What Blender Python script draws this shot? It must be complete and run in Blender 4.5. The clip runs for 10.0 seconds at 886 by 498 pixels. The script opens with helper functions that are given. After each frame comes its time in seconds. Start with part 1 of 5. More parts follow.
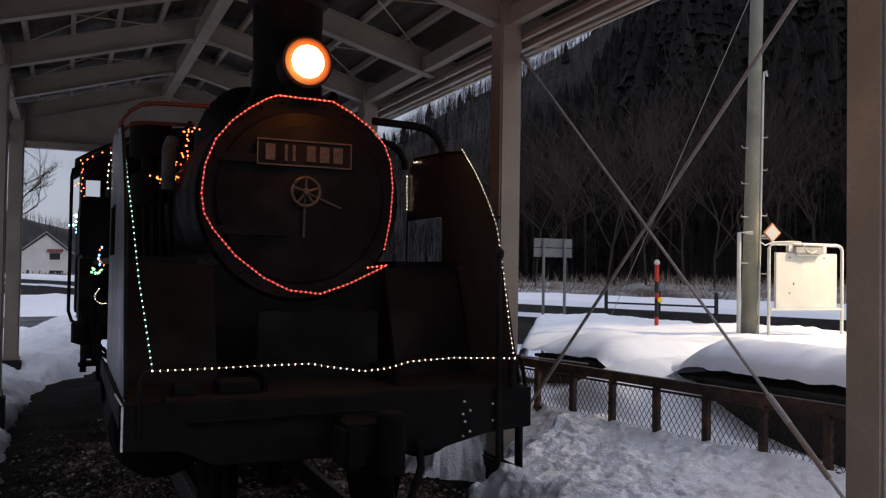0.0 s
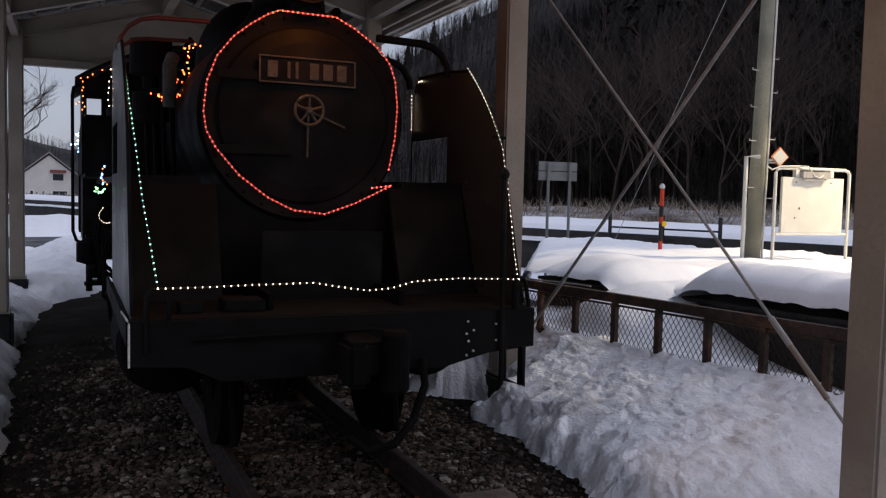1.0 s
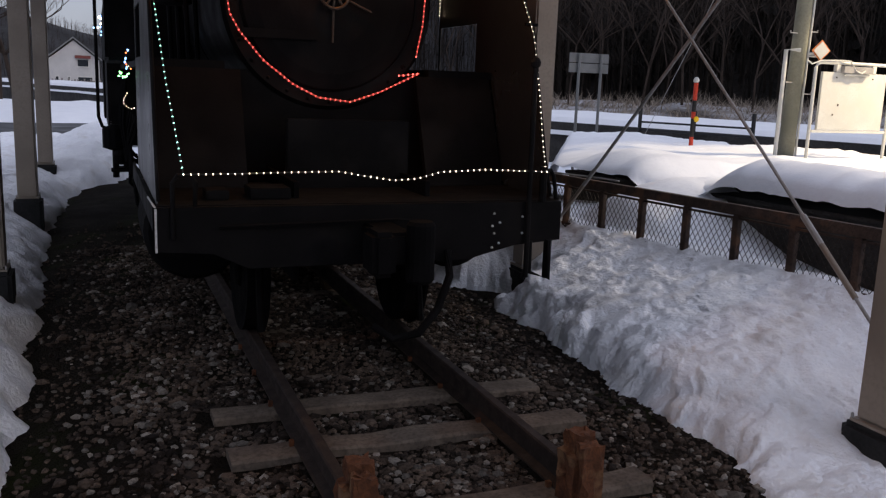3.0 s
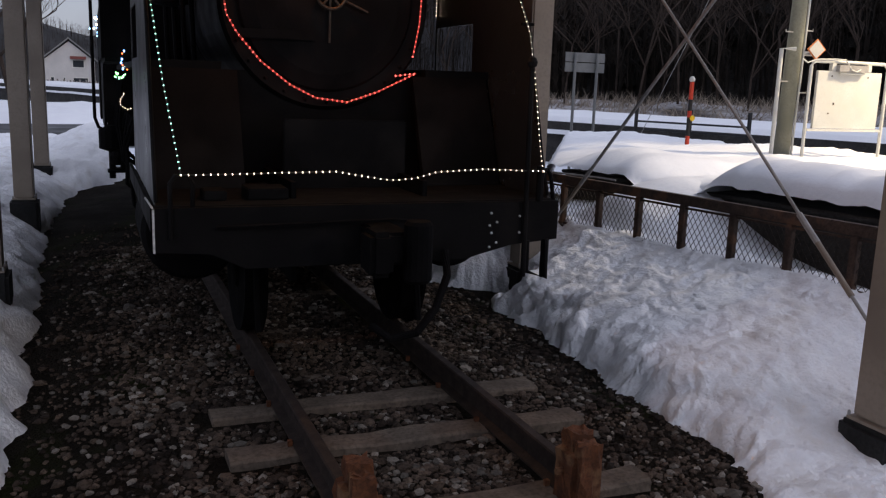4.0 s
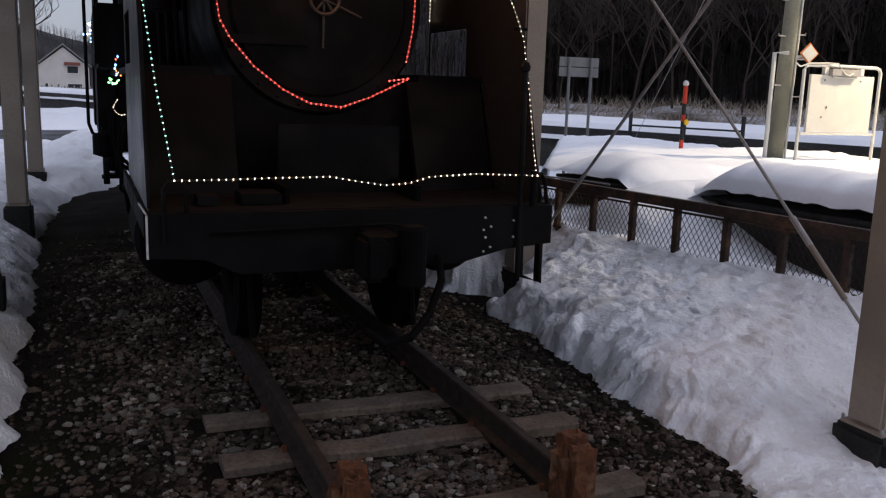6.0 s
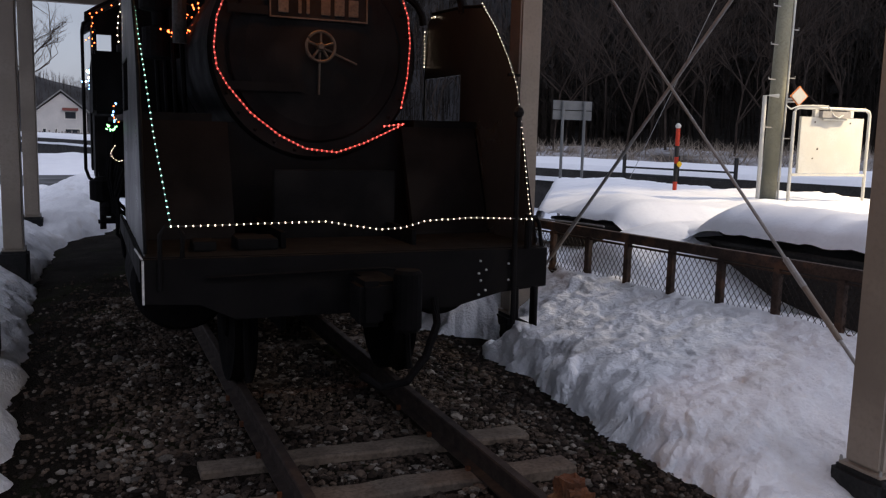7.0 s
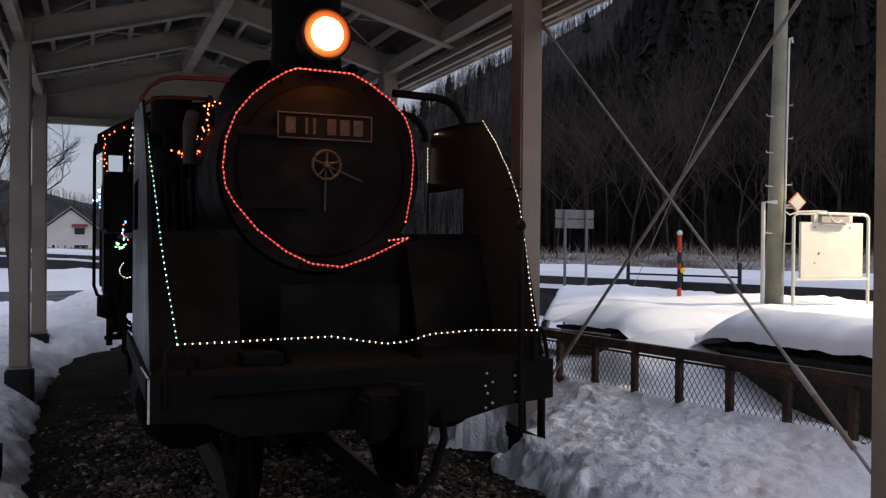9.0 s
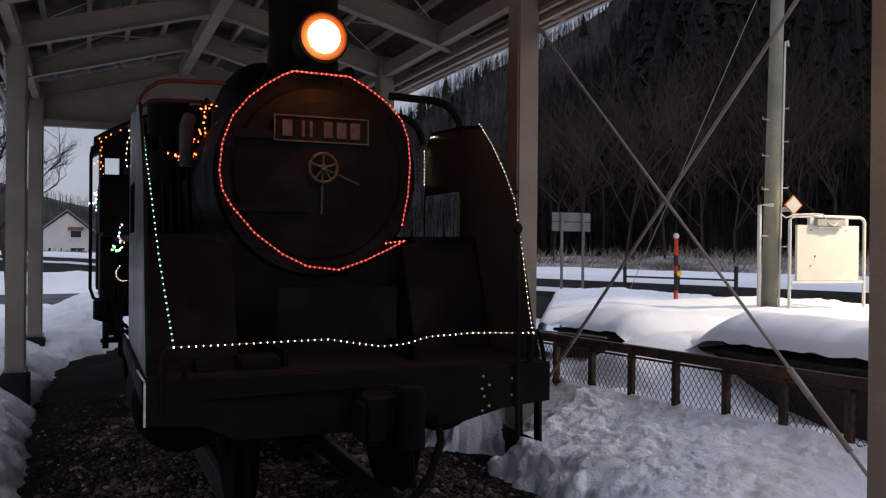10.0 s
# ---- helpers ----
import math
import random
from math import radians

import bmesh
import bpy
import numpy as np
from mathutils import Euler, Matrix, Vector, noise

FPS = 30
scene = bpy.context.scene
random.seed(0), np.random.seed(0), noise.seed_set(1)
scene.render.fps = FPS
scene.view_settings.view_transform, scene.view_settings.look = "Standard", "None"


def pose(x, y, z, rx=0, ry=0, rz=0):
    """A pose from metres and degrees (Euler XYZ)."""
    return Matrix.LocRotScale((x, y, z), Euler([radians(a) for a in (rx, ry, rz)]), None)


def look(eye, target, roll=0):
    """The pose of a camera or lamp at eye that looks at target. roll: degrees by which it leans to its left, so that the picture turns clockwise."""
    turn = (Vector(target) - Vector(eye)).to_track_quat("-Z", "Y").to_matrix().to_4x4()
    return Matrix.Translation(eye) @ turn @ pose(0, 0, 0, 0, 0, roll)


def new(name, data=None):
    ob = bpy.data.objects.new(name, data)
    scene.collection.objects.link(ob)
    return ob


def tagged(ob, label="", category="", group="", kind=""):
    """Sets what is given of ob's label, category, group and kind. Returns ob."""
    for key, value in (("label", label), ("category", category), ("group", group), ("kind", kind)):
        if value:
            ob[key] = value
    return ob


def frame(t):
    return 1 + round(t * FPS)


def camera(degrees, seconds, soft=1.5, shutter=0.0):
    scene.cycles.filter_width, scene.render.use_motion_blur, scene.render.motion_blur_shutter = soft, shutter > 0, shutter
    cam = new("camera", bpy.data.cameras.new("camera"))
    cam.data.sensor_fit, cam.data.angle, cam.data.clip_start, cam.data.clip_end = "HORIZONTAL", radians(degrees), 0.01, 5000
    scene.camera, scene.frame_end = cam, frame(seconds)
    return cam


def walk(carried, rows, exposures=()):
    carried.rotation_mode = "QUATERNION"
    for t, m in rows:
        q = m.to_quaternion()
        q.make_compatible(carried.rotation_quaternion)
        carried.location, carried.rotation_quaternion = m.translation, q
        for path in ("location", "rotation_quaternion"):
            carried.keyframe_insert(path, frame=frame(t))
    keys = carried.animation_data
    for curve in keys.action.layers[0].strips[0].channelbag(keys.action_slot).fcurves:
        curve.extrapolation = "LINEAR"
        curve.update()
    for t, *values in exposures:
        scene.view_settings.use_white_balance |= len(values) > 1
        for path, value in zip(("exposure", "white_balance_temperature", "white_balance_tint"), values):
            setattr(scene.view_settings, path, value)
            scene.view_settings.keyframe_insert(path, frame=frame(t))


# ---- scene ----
cam = camera(54.7, 10.0, soft=1.25)
PATH = [
    (0, (-1.595, -3.588, 1.871), (-0.79, -1.758, 1.922), 0.9),
    (0.5, (-1.595, -3.581, 1.865), (-0.788, -1.751, 1.87), 1.0),
    (1, (-1.59, -3.562, 1.85), (-0.791, -1.733, 1.723), 1.3),
    (1.5, (-1.577, -3.537, 1.836), (-0.806, -1.71, 1.576), 1.4),
    (2, (-1.579, -3.521, 1.834), (-0.834, -1.697, 1.494), 2.0),
    (2.5, (-1.575, -3.511, 1.828), (-0.836, -1.69, 1.454), 2.2),
    (4, (-1.586, -3.517, 1.829), (-0.838, -1.7, 1.454), 2.0),
    (4.5, (-1.58, -3.522, 1.827), (-0.833, -1.705, 1.455), 1.8),
    (5, (-1.576, -3.519, 1.826), (-0.823, -1.704, 1.451), 1.8),
    (6.5, (-1.58, -3.528, 1.834), (-0.817, -1.711, 1.496), 1.8),
    (7, (-1.582, -3.542, 1.843), (-0.812, -1.715, 1.576), 1.5),
    (7.5, (-1.586, -3.558, 1.857), (-0.817, -1.72, 1.681), 1.0),
    (8, (-1.59, -3.566, 1.865), (-0.829, -1.719, 1.767), 0.6),
    (8.5, (-1.596, -3.575, 1.873), (-0.838, -1.725, 1.831), 0.6),
    (9, (-1.594, -3.576, 1.874), (-0.833, -1.727, 1.859), 0.5),
    (9.5, (-1.594, -3.579, 1.873), (-0.831, -1.73, 1.868), 0.4),
    (10, (-1.593, -3.578, 1.873), (-0.825, -1.731, 1.865), 0.5),
]
walk(cam, [(t, look(eye, target, roll)) for t, eye, target, roll in PATH], exposures=[(0, 2.53, 8600, 18), (10, 2.53, 8600, 18)])

# ---- light ----
world = bpy.data.worlds.new("dusk_sky")
scene.world = world
world.use_nodes = True
wn = world.node_tree.nodes
sky = wn.new("ShaderNodeTexSky")
sky.sky_type = "NISHITA"
sky.sun_disc = False
sky.sun_elevation = radians(8)
sky.sun_rotation = radians(150)
sky.air_density, sky.dust_density, sky.ozone_density = 1.0, 1.4, 3.6
cloud = wn.new("ShaderNodeMix")  # thin even cloud over the clear sky
cloud.data_type = "RGBA"
cloud.inputs[0].default_value = 0.94
cloud.inputs[7].default_value = (0.60, 0.785, 1.19, 1)
world.node_tree.links.new(sky.outputs[0], cloud.inputs[6])
# the sky is brightest towards the afterglow and dims away from it
sky_way, sky_lean, sky_dim = wn.new("ShaderNodeTexCoord"), wn.new("ShaderNodeVectorMath"), wn.new("ShaderNodeVectorMath")
sky_bias = wn.new("ShaderNodeMath")
sky_lean.operation, sky_bias.operation, sky_dim.operation = "DOT_PRODUCT", "ADD", "SCALE"
sky_lean.inputs[1].default_value = (0.32, -0.48, 0.10)
sky_bias.inputs[1].default_value = 1.0
world.node_tree.links.new(sky_way.outputs["Generated"], sky_lean.inputs[0])
world.node_tree.links.new(sky_lean.outputs["Value"], sky_bias.inputs[0])
world.node_tree.links.new(cloud.outputs[2], sky_dim.inputs[0])
billow, billow_range, billow_mul = wn.new("ShaderNodeTexNoise"), wn.new("ShaderNodeMapRange"), wn.new("ShaderNodeMath")
billow.inputs["Scale"].default_value, billow.inputs["Detail"].default_value = 5.0, 5.0
for sock, v in zip(list(billow_range.inputs)[1:5], (0.32, 0.68, 0.74, 1.18)):
    sock.default_value = v
billow_mul.operation = "MULTIPLY"
world.node_tree.links.new(sky_way.outputs["Generated"], billow.inputs["Vector"])
world.node_tree.links.new(billow.outputs[0], billow_range.inputs[0])
world.node_tree.links.new(billow_range.outputs[0], billow_mul.inputs[0])
world.node_tree.links.new(sky_bias.outputs[0], billow_mul.inputs[1])
world.node_tree.links.new(billow_mul.outputs[0], sky_dim.inputs["Scale"])
world.node_tree.links.new(sky_dim.outputs[0], wn["Background"].inputs[0])
wn["Background"].inputs[1].default_value = 0.15

sun = new("sun", bpy.data.lights.new("sun", "SUN"))
sun.data.energy, sun.data.angle, sun.data.color = 0.22, radians(20), (1.0, 0.95, 0.90)
sun.matrix_world = look((50, -86.6, 14), (0, 0, 0))

LAMP_AT = (10.4, 4.1, 4.7)
platform_light = new("platform_light", bpy.data.lights.new("platform_light", "SPOT"))
platform_light.data.energy, platform_light.data.color = 210, (1.0, 0.95, 0.75)
platform_light.data.spot_size, platform_light.data.spot_blend = radians(93), 0.3
platform_light.data.shadow_soft_size = 0.12
platform_light.matrix_world = look((LAMP_AT[0], LAMP_AT[1], LAMP_AT[2] - 0.1), (LAMP_AT[0] - 1.6, LAMP_AT[1] + 0.3, 0.5))

headlight = new("headlight", bpy.data.lights.new("headlight", "POINT"))
headlight.data.energy, headlight.data.color, headlight.data.shadow_soft_size = 3.6, (1.0, 0.34, 0.08), 0.1
headlight.location = (-0.04, 2.20, 3.38)

# ---- materials ----


def mat(name, a, b=None, rough=0.7, metal=0.0, scale=6.0, fine=60.0, bump=0.3, depth=0.01, stain=None, island=0.0, spec=0.3, grain=0.6, emit=None, power=0.0):
    """Two colours mixed by coarse noise, fine grain in tone and relief, and a stain colour in patches."""
    m = bpy.data.materials.new(name)
    m.use_nodes = True
    nt = m.node_tree
    p = nt.nodes["Principled BSDF"]
    b = b or tuple(v * 0.75 for v in a)
    co = nt.nodes.new("ShaderNodeTexCoord")

    def noise_node(s, d):
        n = nt.nodes.new("ShaderNodeTexNoise")
        n.inputs["Scale"].default_value, n.inputs["Detail"].default_value = s, d
        nt.links.new(co.outputs["Object"], n.inputs["Vector"])
        return n

    def mix_node(fac, c1, c2):
        n = nt.nodes.new("ShaderNodeMix")
        n.data_type = "RGBA"
        nt.links.new(fac, n.inputs[0])
        for sock, c in ((n.inputs[6], c1), (n.inputs[7], c2)):
            if isinstance(c, tuple):
                sock.default_value = (*c, 1)
            else:
                nt.links.new(c, sock)
        return n.outputs[2]

    def ramp(sock, lo, hi):
        n = nt.nodes.new("ShaderNodeMapRange")
        n.inputs[1].default_value, n.inputs[2].default_value = lo, hi
        nt.links.new(sock, n.inputs[0])
        return n.outputs[0]

    n1, n2 = noise_node(scale, 4), noise_node(fine, 6)
    col = mix_node(ramp(n1.outputs[0], 0.35, 0.65), tuple(a), tuple(b))
    dark = tuple(v * grain for v in b)
    col2 = mix_node(ramp(n2.outputs[0], 0.45, 0.8), col, dark)
    if stain:
        n3 = noise_node(scale * 0.45, 8)
        col2 = mix_node(ramp(n3.outputs[0], 0.54, 0.66), col2, tuple(stain))
    if island:
        g = nt.nodes.new("ShaderNodeNewGeometry")
        hsv = nt.nodes.new("ShaderNodeHueSaturation")
        nt.links.new(col2, hsv.inputs["Color"])
        nt.links.new(ramp(g.outputs["Random Per Island"], 0, 1), hsv.inputs["Value"])
        r = hsv.inputs["Value"].links[0].from_node
        r.inputs[3].default_value, r.inputs[4].default_value = 1 - island, 1 + island
        col2 = hsv.outputs[0]
    nt.links.new(col2, p.inputs["Base Color"])
    p.inputs["Metallic"].default_value = metal
    p.inputs["Specular IOR Level"].default_value = spec
    rr = ramp(n1.outputs[0], 0.3, 0.7)
    rn = rr.node
    rn.inputs[3].default_value, rn.inputs[4].default_value = max(0.05, rough - 0.1), min(1, rough + 0.1)
    nt.links.new(rr, p.inputs["Roughness"])
    if bump:
        bn = nt.nodes.new("ShaderNodeBump")
        bn.inputs["Strength"].default_value, bn.inputs["Distance"].default_value = bump, depth
        nt.links.new(n2.outputs[0], bn.inputs["Height"])
        nt.links.new(bn.outputs[0], p.inputs["Normal"])
    if emit:
        p.inputs["Emission Color"].default_value = (*emit, 1)
        p.inputs["Emission Strength"].default_value = power
    return m


def glow(name, colour, power):
    m = bpy.data.materials.new(name)
    m.use_nodes = True
    p = m.node_tree.nodes["Principled BSDF"]
    p.inputs["Base Color"].default_value = (*colour, 1)
    p.inputs["Emission Color"].default_value = (*colour, 1)
    p.inputs["Emission Strength"].default_value = power
    return m


SNOW = mat("snow", (0.84, 0.85, 0.87), (0.79, 0.80, 0.83), 0.75, scale=1.5, fine=22, bump=0.10, depth=0.02, grain=0.97)
OLD_SNOW = mat("old_snow", (0.88, 0.88, 0.89), (0.80, 0.80, 0.82), 0.8, scale=5, fine=34, bump=0.6, depth=0.03, stain=(0.72, 0.70, 0.69), grain=0.93)
GROUND = mat("winter_ground", (0.72, 0.75, 0.80), (0.62, 0.65, 0.70), 0.85, scale=0.2, fine=3, bump=0.3, depth=0.05, grain=0.93)
VERGE = mat("thawing_verge_snow", (0.42, 0.42, 0.44), (0.20, 0.17, 0.145), 0.9, scale=0.5, fine=5, bump=0.4, depth=0.05, stain=(0.06, 0.045, 0.035), grain=0.8)
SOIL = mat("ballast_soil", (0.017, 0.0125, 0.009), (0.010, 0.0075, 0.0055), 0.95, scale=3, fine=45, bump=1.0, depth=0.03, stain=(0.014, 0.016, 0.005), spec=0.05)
PALE_STONE = mat("pale_ballast_stone", (0.22, 0.19, 0.16), (0.11, 0.092, 0.078), 0.9, scale=9, fine=70, bump=0.4, depth=0.005, island=0.5, spec=0.15)
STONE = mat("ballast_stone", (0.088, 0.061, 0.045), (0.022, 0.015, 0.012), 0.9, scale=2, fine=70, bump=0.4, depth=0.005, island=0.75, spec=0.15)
TIE = mat("weathered_sleeper_wood", (0.15, 0.112, 0.084), (0.085, 0.062, 0.047), 0.9, scale=5, fine=40, bump=0.6, depth=0.01)
RAIL = mat("brown_rail_steel", (0.034, 0.020, 0.015), (0.021, 0.013, 0.010), 0.75, 0.0, scale=10, fine=80, bump=0.3, depth=0.004)
RUST = mat("rust", (0.15, 0.048, 0.018), (0.075, 0.027, 0.013), 0.9, scale=14, fine=70, bump=0.7, depth=0.008, stain=(0.20, 0.10, 0.05))
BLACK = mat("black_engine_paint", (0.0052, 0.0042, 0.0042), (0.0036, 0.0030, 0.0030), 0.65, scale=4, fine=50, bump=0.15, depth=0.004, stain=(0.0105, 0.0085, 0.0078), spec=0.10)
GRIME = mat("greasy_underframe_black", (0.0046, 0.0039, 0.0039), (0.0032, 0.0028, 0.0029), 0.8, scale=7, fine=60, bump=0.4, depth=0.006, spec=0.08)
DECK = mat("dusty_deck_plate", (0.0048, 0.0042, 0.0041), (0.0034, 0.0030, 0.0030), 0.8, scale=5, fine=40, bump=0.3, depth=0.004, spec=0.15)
SHEEN = mat("deflector_black_sheen", (0.022, 0.021, 0.0205), (0.016, 0.0155, 0.015), 0.34, scale=2, fine=30, bump=0.08, depth=0.003, stain=(0.032, 0.029, 0.027), spec=0.5)
BRASS = mat("dull_brass", (0.11, 0.082, 0.06), (0.075, 0.056, 0.042), 0.55, 0.4, scale=12, fine=60, bump=0.2, depth=0.003)
WHITE_EDGE = mat("white_edge_paint", (0.7, 0.68, 0.64), (0.55, 0.53, 0.5), 0.6, scale=14, bump=0.1)
CREAM = mat("cream_steel_paint", (0.34, 0.272, 0.215), (0.275, 0.22, 0.172), 0.5, scale=1.8, fine=35, bump=0.08, depth=0.004, stain=(0.24, 0.19, 0.15), grain=0.94)
ROOF_UNDER = mat("brown_roof_sheet", (0.075, 0.055, 0.042), (0.05, 0.038, 0.03), 0.7, scale=2.5, fine=30, bump=0.2, depth=0.006)
FOOTING = mat("black_footing", (0.025, 0.024, 0.023), (0.015, 0.015, 0.015), 0.85, scale=6, fine=40, bump=0.5)
GALV = mat("galvanised_steel", (0.36, 0.34, 0.32), (0.27, 0.255, 0.24), 0.55, 0.1, scale=9, fine=60, bump=0.15, grain=0.9)
FENCE = mat("rusty_brown_fence_paint", (0.075, 0.046, 0.034), (0.045, 0.03, 0.024), 0.85, scale=12, fine=60, bump=0.5, depth=0.006, stain=(0.12, 0.06, 0.036))
WIRE = mat("fence_wire", (0.07, 0.055, 0.045), (0.045, 0.036, 0.03), 0.6, 0.5, scale=20, bump=0)
WALL_DARK = mat("dark_platform_wall", (0.05, 0.046, 0.042), (0.03, 0.028, 0.026), 0.95, scale=3, fine=25, bump=0.7, depth=0.02)
CONCRETE = mat("pole_concrete", (0.26, 0.255, 0.195), (0.20, 0.195, 0.15), 0.85, scale=2.5, fine=40, bump=0.25, depth=0.004, stain=(0.16, 0.16, 0.125), grain=0.85)
WHITE = mat("white_board_paint", (0.60, 0.59, 0.545), (0.52, 0.51, 0.465), 0.5, scale=3, fine=40, bump=0.05, stain=(0.54, 0.52, 0.46), grain=0.96)
RED = mat("red_paint", (0.62, 0.06, 0.03), (0.5, 0.04, 0.02), 0.5, scale=8, bump=0.1)
STAKE_BLACK = mat("black_paint", (0.02, 0.02, 0.02), (0.015, 0.015, 0.015), 0.5, bump=0.1)
YELLOW = mat("yellow_reflector", (0.8, 0.5, 0.03), (0.75, 0.42, 0.02), 0.35, bump=0)
ORANGE = mat("orange_sign_paint", (0.75, 0.22, 0.06), (0.65, 0.18, 0.05), 0.5, bump=0)
SIGN = mat("pale_sign_back", (0.17, 0.172, 0.165), (0.13, 0.132, 0.128), 0.55, scale=4, bump=0.1, grain=0.92)
ASPHALT = mat("wet_asphalt", (0.05, 0.05, 0.052), (0.035, 0.035, 0.037), 0.6, scale=0.8, fine=20, bump=0.3, stain=(0.11, 0.11, 0.115))
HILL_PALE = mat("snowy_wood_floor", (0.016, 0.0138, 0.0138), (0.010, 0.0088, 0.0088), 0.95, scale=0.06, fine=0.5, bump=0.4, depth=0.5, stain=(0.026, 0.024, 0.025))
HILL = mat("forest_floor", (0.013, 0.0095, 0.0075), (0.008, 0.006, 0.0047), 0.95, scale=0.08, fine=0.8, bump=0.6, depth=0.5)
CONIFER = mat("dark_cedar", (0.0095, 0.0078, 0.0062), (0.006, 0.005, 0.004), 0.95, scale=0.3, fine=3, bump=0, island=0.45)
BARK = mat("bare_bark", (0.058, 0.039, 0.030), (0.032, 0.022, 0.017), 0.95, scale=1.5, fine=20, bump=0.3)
# bare_bark at about half tone: shade among the stems put into the colour
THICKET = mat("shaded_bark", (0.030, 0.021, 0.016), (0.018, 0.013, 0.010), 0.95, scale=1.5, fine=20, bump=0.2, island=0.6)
BRUSH = mat("dry_brush", (0.30, 0.245, 0.20), (0.20, 0.165, 0.135), 0.95, scale=1.0, fine=10, bump=0, island=0.4)
HOUSE = mat("house_render", (0.50, 0.48, 0.455), (0.43, 0.415, 0.40), 0.8, scale=0.8, fine=8, bump=0.1, grain=0.95)
GLASS_DARK = mat("dark_window_glass", (0.03, 0.035, 0.04), (0.02, 0.025, 0.03), 0.12, scale=1, bump=0)
MAROON = mat("maroon_awning", (0.22, 0.06, 0.05), (0.16, 0.05, 0.04), 0.7, scale=5, bump=0.1)
WOOD = mat("grey_fence_wood", (0.25, 0.22, 0.20), (0.17, 0.15, 0.14), 0.9, scale=5, bump=0.3)
CABLE = mat("dark_cable", (0.03, 0.035, 0.03), (0.02, 0.022, 0.02), 0.6, bump=0)
ROPE_RED = mat("red_rope_tube", (0.35, 0.12, 0.11), (0.3, 0.1, 0.09), 0.35, bump=0, emit=(1.0, 0.05, 0.03), power=0.018)
LENS = glow("headlamp_lens", (1.0, 0.82, 0.50), 16)
# orange halo round the lens, painted as emission that fades with radius
LENS_RIM = glow("headlamp_painted_halo", (1.0, 0.11, 0.010), 1.0)
LENS_RIM.node_tree.nodes["Principled BSDF"].inputs["Base Color"].default_value = (0.02, 0.008, 0.004, 1)
rim_nodes, rim_links = LENS_RIM.node_tree.nodes, LENS_RIM.node_tree.links
rim_coord, rim_far, rim_fade = rim_nodes.new("ShaderNodeTexCoord"), rim_nodes.new("ShaderNodeVectorMath"), rim_nodes.new("ShaderNodeMapRange")
rim_far.operation = "DISTANCE"
rim_far.inputs[1].default_value = (-0.021, 2.47, 3.375)
rim_fade.inputs[1].default_value, rim_fade.inputs[2].default_value = 0.10, 0.165
rim_fade.inputs[3].default_value, rim_fade.inputs[4].default_value = 0.40, 0.008
rim_links.new(rim_coord.outputs["Object"], rim_far.inputs[0])
rim_links.new(rim_far.outputs["Value"], rim_fade.inputs[0])
rim_links.new(rim_fade.outputs[0], rim_nodes["Principled BSDF"].inputs["Emission Strength"])
LAGGING = mat("sooty_grey_lagging", (0.10, 0.098, 0.095), (0.06, 0.058, 0.056), 0.8, scale=9, fine=50, bump=0.3)
# the rope light's red cast on the left stays, put into their colour
STAY_RED = mat("red_lit_stay_colour", (0.10, 0.016, 0.011), (0.065, 0.012, 0.008), 0.5, scale=8, bump=0.1)
B_WHITE = glow("warm_white_bulb", (1.0, 0.93, 0.80), 1.4)
B_GREEN = glow("pale_green_bulb", (0.25, 0.95, 0.85), 1.0)
B_RED = glow("red_bulb", (1.0, 0.10, 0.095), 1.2)
B_ORANGE = glow("orange_bulb", (1.0, 0.15, 0.05), 1.4)
B_BLUE = glow("blue_bulb", (0.12, 0.40, 1.0), 1.2)
B_PURE_GREEN = glow("green_bulb", (0.15, 1.0, 0.35), 0.8)
LAMP_WHITE = glow("platform_lamp_diffuser", (1.0, 0.95, 0.78), 6)

# ---- building helpers ----


def thing(name, at=(0, 0, 0), label="", category="", group="", kind=""):
    ob = new(name)
    ob.empty_display_size = 0.1
    ob.location = at
    return tagged(ob, label, category, group, kind)


def part(name, bm, material, parent=None, label="", smooth=False):
    if isinstance(bm, bmesh.types.BMesh):
        me = bpy.data.meshes.new(name)
        bmesh.ops.recalc_face_normals(bm, faces=bm.faces)
        bm.to_mesh(me)
        bm.free()
    else:
        me = bm
    if material and not me.materials:
        me.materials.append(material)
    if smooth:
        for poly in me.polygons:
            poly.use_smooth = True
    ob = new(name, me)
    if parent is not None:
        ob.parent = parent
        if parent.type == "EMPTY":
            ob.matrix_parent_inverse = Matrix.Translation(parent.location).inverted()
    if label:
        ob["label"] = label
    return ob


def whole(name, bm, material, label, category, group="", kind="", smooth=False):
    return tagged(part(name, bm, material, None, "", smooth), label, category, group, kind)


def box(x0, x1, y0, y1, z0, z1, bevel=0.0, bm=None):
    own = bm is None
    bm = bm or bmesh.new()
    r = bmesh.ops.create_cube(bm, size=1)
    bmesh.ops.scale(bm, vec=(x1 - x0, y1 - y0, z1 - z0), verts=r["verts"])
    bmesh.ops.translate(bm, vec=((x0 + x1) / 2, (y0 + y1) / 2, (z0 + z1) / 2), verts=r["verts"])
    if bevel and own:
        bmesh.ops.bevel(bm, geom=list(bm.edges), offset=bevel, segments=2, affect="EDGES")
    return bm


